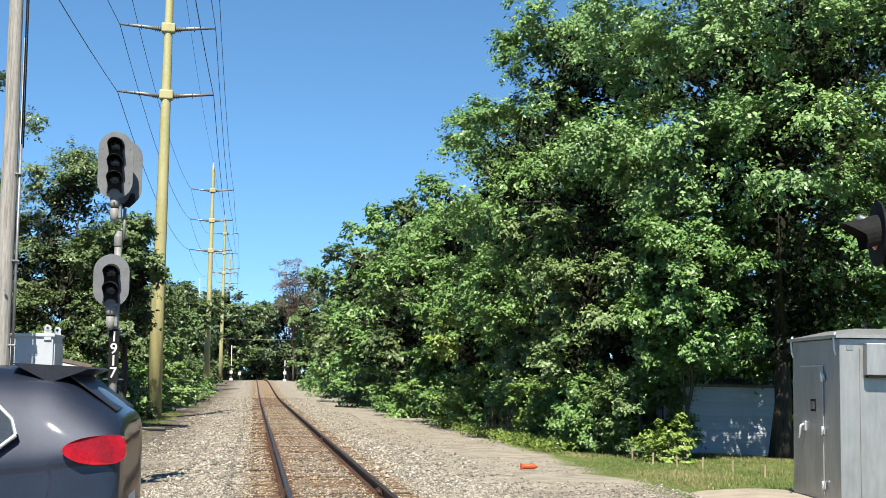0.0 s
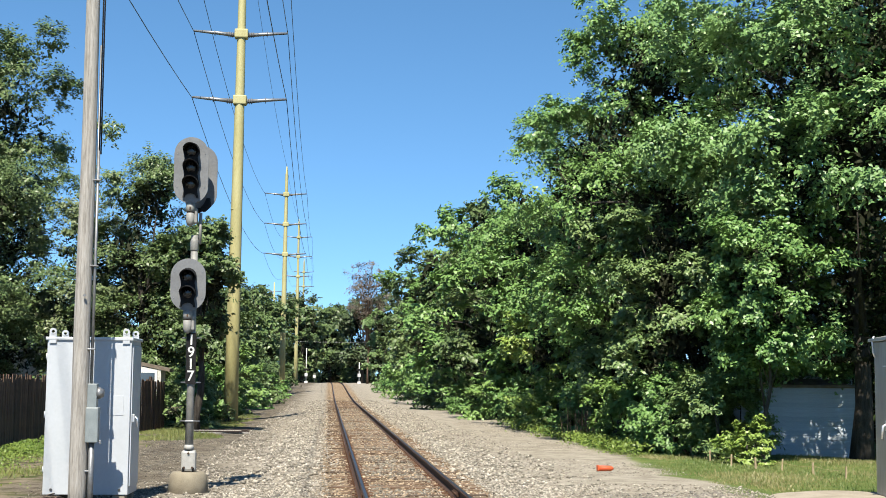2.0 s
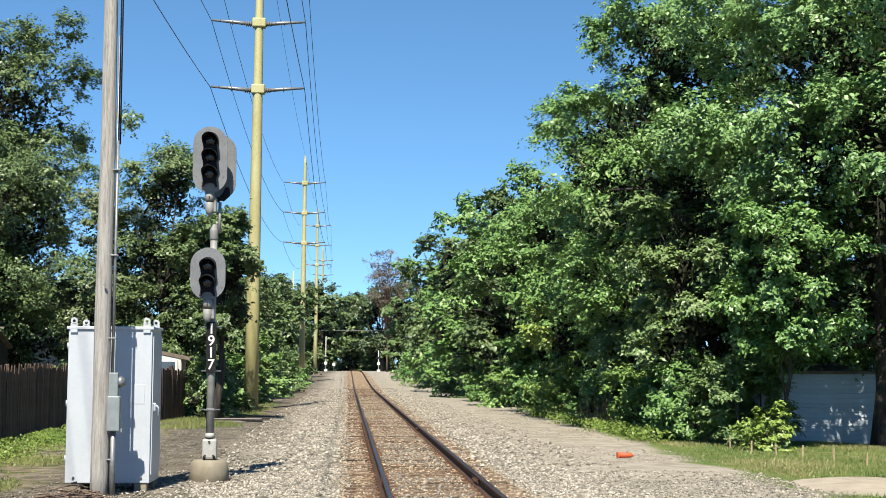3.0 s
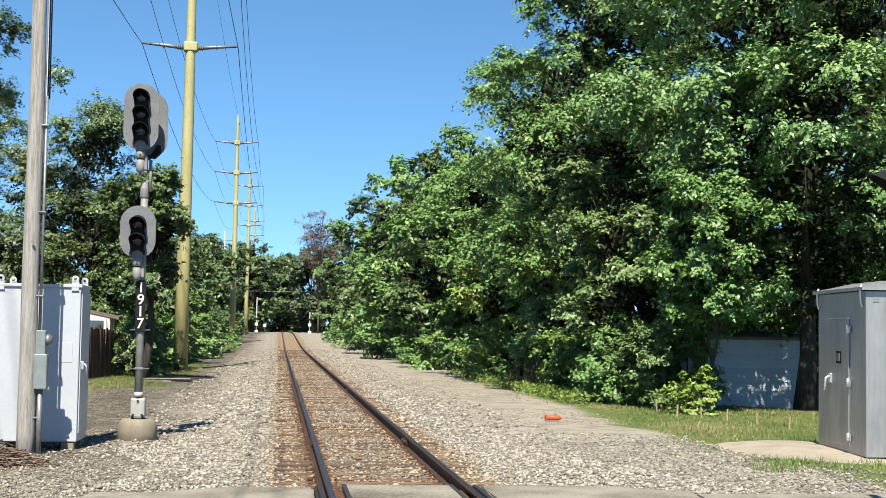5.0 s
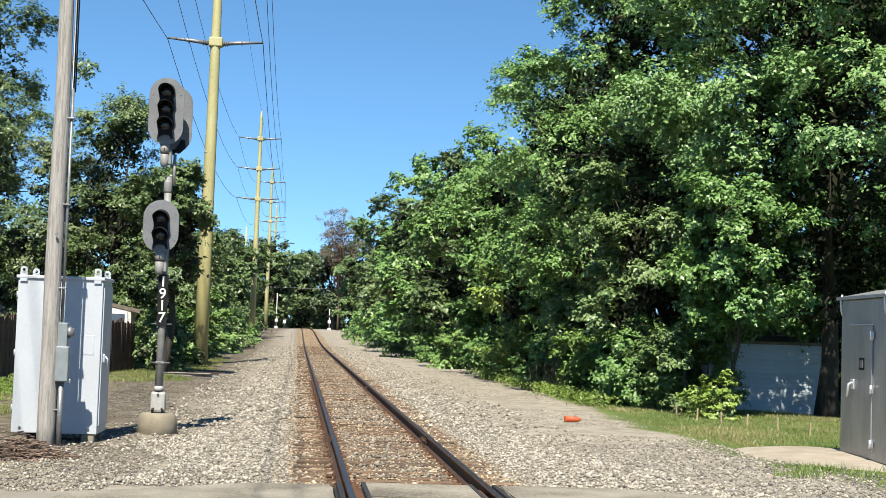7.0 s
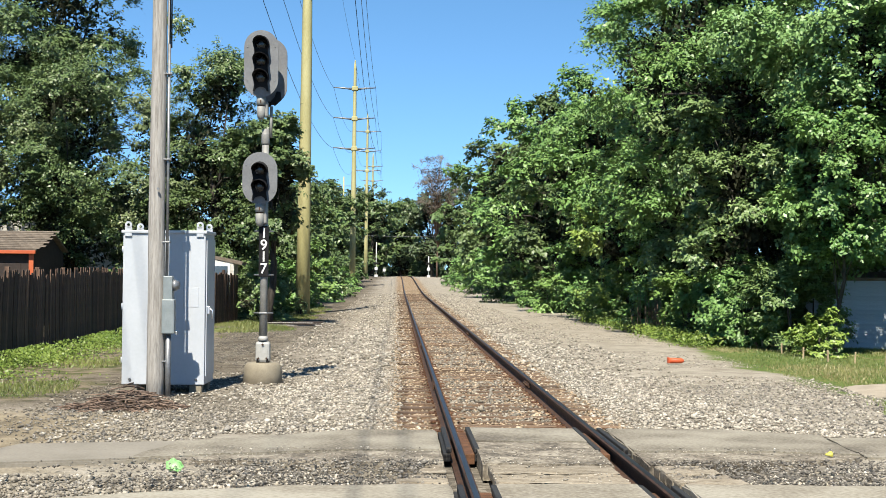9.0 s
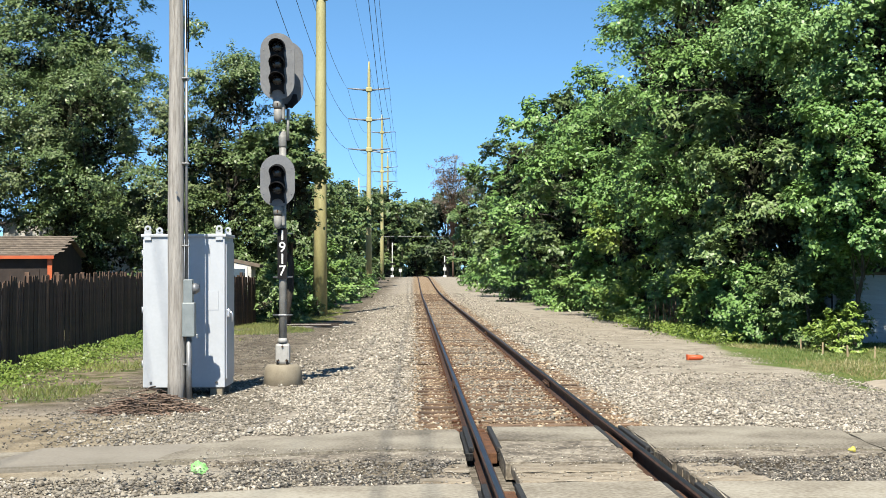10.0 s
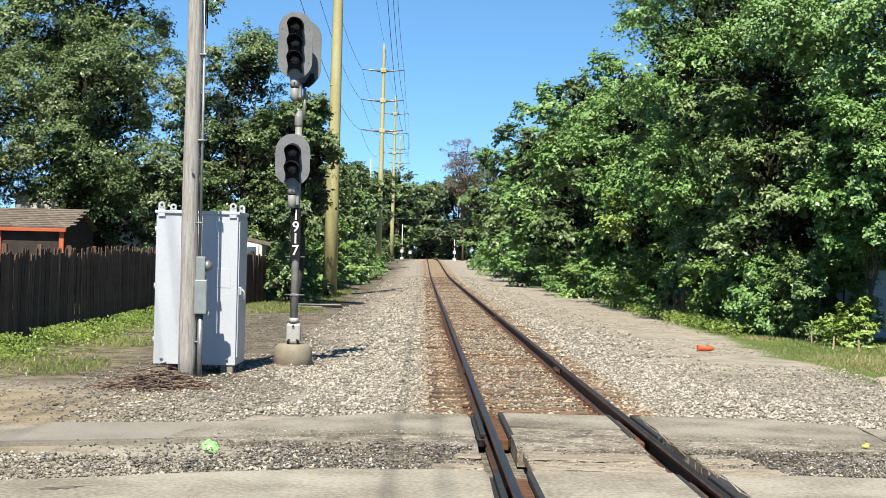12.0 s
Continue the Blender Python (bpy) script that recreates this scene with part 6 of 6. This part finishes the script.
def build_stones():
    rng = np.random.default_rng(5)
    dirs = np.array([[1, 0, 0], [0, 1, 0], [-1, 0, 0], [0, -1, 0], [0, 0, 1], [0, 0, -1]], float)
    oct_faces = np.array([[0, 1, 4], [1, 2, 4], [2, 3, 4], [3, 0, 4], [1, 0, 5], [2, 1, 5], [3, 2, 5], [0, 3, 5]])

    def scatter(name, n, xr, yr, keep, size, mat, label, lift=0.25, level=None):
        x, y = rng.uniform(*xr, n), rng.uniform(*yr, n)
        k = keep(x, y)
        x, y = x[k], y[k]
        n = len(x)
        s = size * rng.lognormal(0, 0.3, n)
        z = (ground_z(x, y) if level is None else level) + s * lift
        V = dirs[None] * rng.uniform(0.55, 1.25, (n, 6, 1)) + rng.normal(0, 0.22, (n, 6, 3))
        a = rng.uniform(0, math.tau, n)
        c, sn = np.cos(a)[:, None], np.sin(a)[:, None]
        V = np.stack([V[..., 0] * c - V[..., 1] * sn, (V[..., 0] * sn + V[..., 1] * c) * 0.8, V[..., 2] * 0.6], -1)
        V = V * (s * 0.5)[:, None, None] + np.stack([x, y, z], 1)[:, None]
        F = (oct_faces[None] + 6 * np.arange(n)[:, None, None]).reshape(-1, 3)
        tagged(new(name, big_mesh(name, V.reshape(-1, 3), F, mat)), label, "gravel", kind="stuff")

    def clear(x, y):
        walkway = (y > 12.25) & (y < 15.0) & (np.abs(x) < 3.3)
        left = (x < -3) & (y > 11.75) & (y < 13.85)
        right = (x > 3) & (y > 12.9) & (y < 14.9)
        planks = (np.abs(x) < 1.45) & (y > 10.8) & (y < 12.3)
        return ~(walkway | left | right | planks)

    wave = lambda x, y: np.sin(x * 0.9 + 2 * np.sin(y * 0.35)) + np.sin(y * 0.6 + x * 0.3)
    shoulder = lambda x, y: clear(x, y) & (np.abs(x) > 1.0 + 0.75 * rng.uniform(size=len(x)) ** 1.5) & ((x < 3.6 + 0.5 * np.sin(y * 0.5)) | (rng.uniform(size=len(x)) < 0.25)) & ((x > -3.3 + 0.4 * np.sin(y * 0.8)) | (rng.uniform(size=len(x)) < 0.16))
    scatter("ballast", 64000, (-5.2, 6.4), (10.6, 26), shoulder, 0.043, M["stone"], "loose pale limestone ballast stones")
    scatter("ballast_grey", 14000, (-6, 7.0), (10.4, 24), lambda x, y: clear(x, y) & (np.abs(x) > 1.5) & ((wave(x, y) > 0.4) | (y < 12.4) | (x > 3.4)), 0.036, M["stone_grey"], "darker grey crushed stones among the ballast")
    scatter("ballast_far", 62000, (-4.2, 4.0), (26, 120), lambda x, y: (np.abs(x) > 1.0 + 0.75 * rng.uniform(size=len(x)) ** 1.5) & (rng.uniform(size=len(x)) < 34 / y) & ((np.abs(x) < 2.9) | (rng.uniform(size=len(x)) < 0.3)), 0.068, M["stone"], "pale ballast further down the line")
    scatter("ballast_rusty", 66000, (-1.4, 1.4), (15.0, 130), lambda x, y: (rng.uniform(size=len(x)) < 26 / y) & (np.abs(np.abs(x) - 0.7535) > 0.09), 0.045, M["stone_rust"], "rust-stained stones between the ties", 0.3)
    scatter("ballast_pale", 22000, (-0.62, 0.62), (17.0, 90), lambda x, y: (rng.uniform(size=len(x)) < 24 / y) & (wave(x * 3, y * 2) > -0.8), 0.047, M["stone_tan"], "pale dusty stones along the middle of the track", 0.35)
    scatter("gravel_fine", 10000, (2.8, 6.5), (18, 64), lambda x, y: wave(x, y) > -0.6, 0.03, M["stone"], "fine gravel on the access track")
    scatter("edge_rubble", 3000, (-9.0, 6.0), (9.6, 12.6), lambda x, y: clear(x, y) & (np.abs(x) > 1.0) & (y > 11.0 - 0.26 * np.clip(-x - 2.6, 0, 6)) & ((np.abs(x) > 2.4) | (rng.uniform(size=len(x)) < 0.4)), 0.05, M["stone_tan"], "broken pale stones between the road and the footpath")
    scatter("path_grit", 2600, (-3.4, 3.2), (10.95, 13.3), lambda x, y: (np.abs(np.abs(x) - 0.7535) > 0.2) & (rng.uniform(size=len(x)) < 0.8), 0.019, M["stone"], "small loose stones strewn over the planks and the path edge", 0.2, -0.02)
    scatter("broken_edge", 9000, (-4.6, 6.0), (10.85, 12.5), lambda x, y: (np.abs(x) > 0.95) & (rng.uniform(size=len(x)) < np.clip((x + 4.6) / 3.4, 0.05, 1)), 0.03, M["stone_dark"], "dark broken asphalt crumbs along the footpath", 0.2, -0.035)
    scatter("gravel_strip", 15000, (-11, -3.0), (9.2, 12.9), lambda x, y: clear(x, y) & (y > 9.3 + np.clip(x + 9, 0, 6) * 0.24), 0.034, M["stone_tan"], "dense grey gravel strip between the road and the footpath")
    scatter("gravel_near", 16000, (-10.5, -3.2), (13.5, 19.2), lambda x, y: clear(x, y) & (rng.uniform(size=len(x)) < np.clip(1.6 + 0.28 * x, 0.12, 1)), 0.034, M["stone_tan"], "dusty tan-grey gravel in front of the cabinet")
    scatter("dirt_crumbs", 9000, (-8.5, -3.2), (18, 62), lambda x, y: (x < -3.6 + 0.5 * np.sin(y * 0.9)) & (wave(x * 2.3, y * 1.4) > -0.4), 0.036, M["stone_dark"], "dark crumbs and litter over the bare dirt", 0.2)
    scatter("gravel_left", 12000, (-8.5, -3.0), (18, 44), lambda x, y: (x > -6.4) & (wave(x * 2, y * 2) > -0.7), 0.034, M["stone_tan"], "fine grey gravel by the cabinet")


build_trees()
build_grass()
build_stones()
build_ties()
build_fence(-9.45, 14.5, 0.3, 27.5, 8, "dark weathered wooden board fence, leaning and ragged")
build_fence(-9.6, 42.1, -10.5, 11.5, 9, "further run of dark board fence bending to the track")


def motions():
    walk(car, [(0, pose(-2.11, 9.1, 0)), (1, pose(-13.1, 9.1, 0)), (6, pose(-68, 9.1, 0)), (12, pose(-134, 9.1, 0))])


motions()
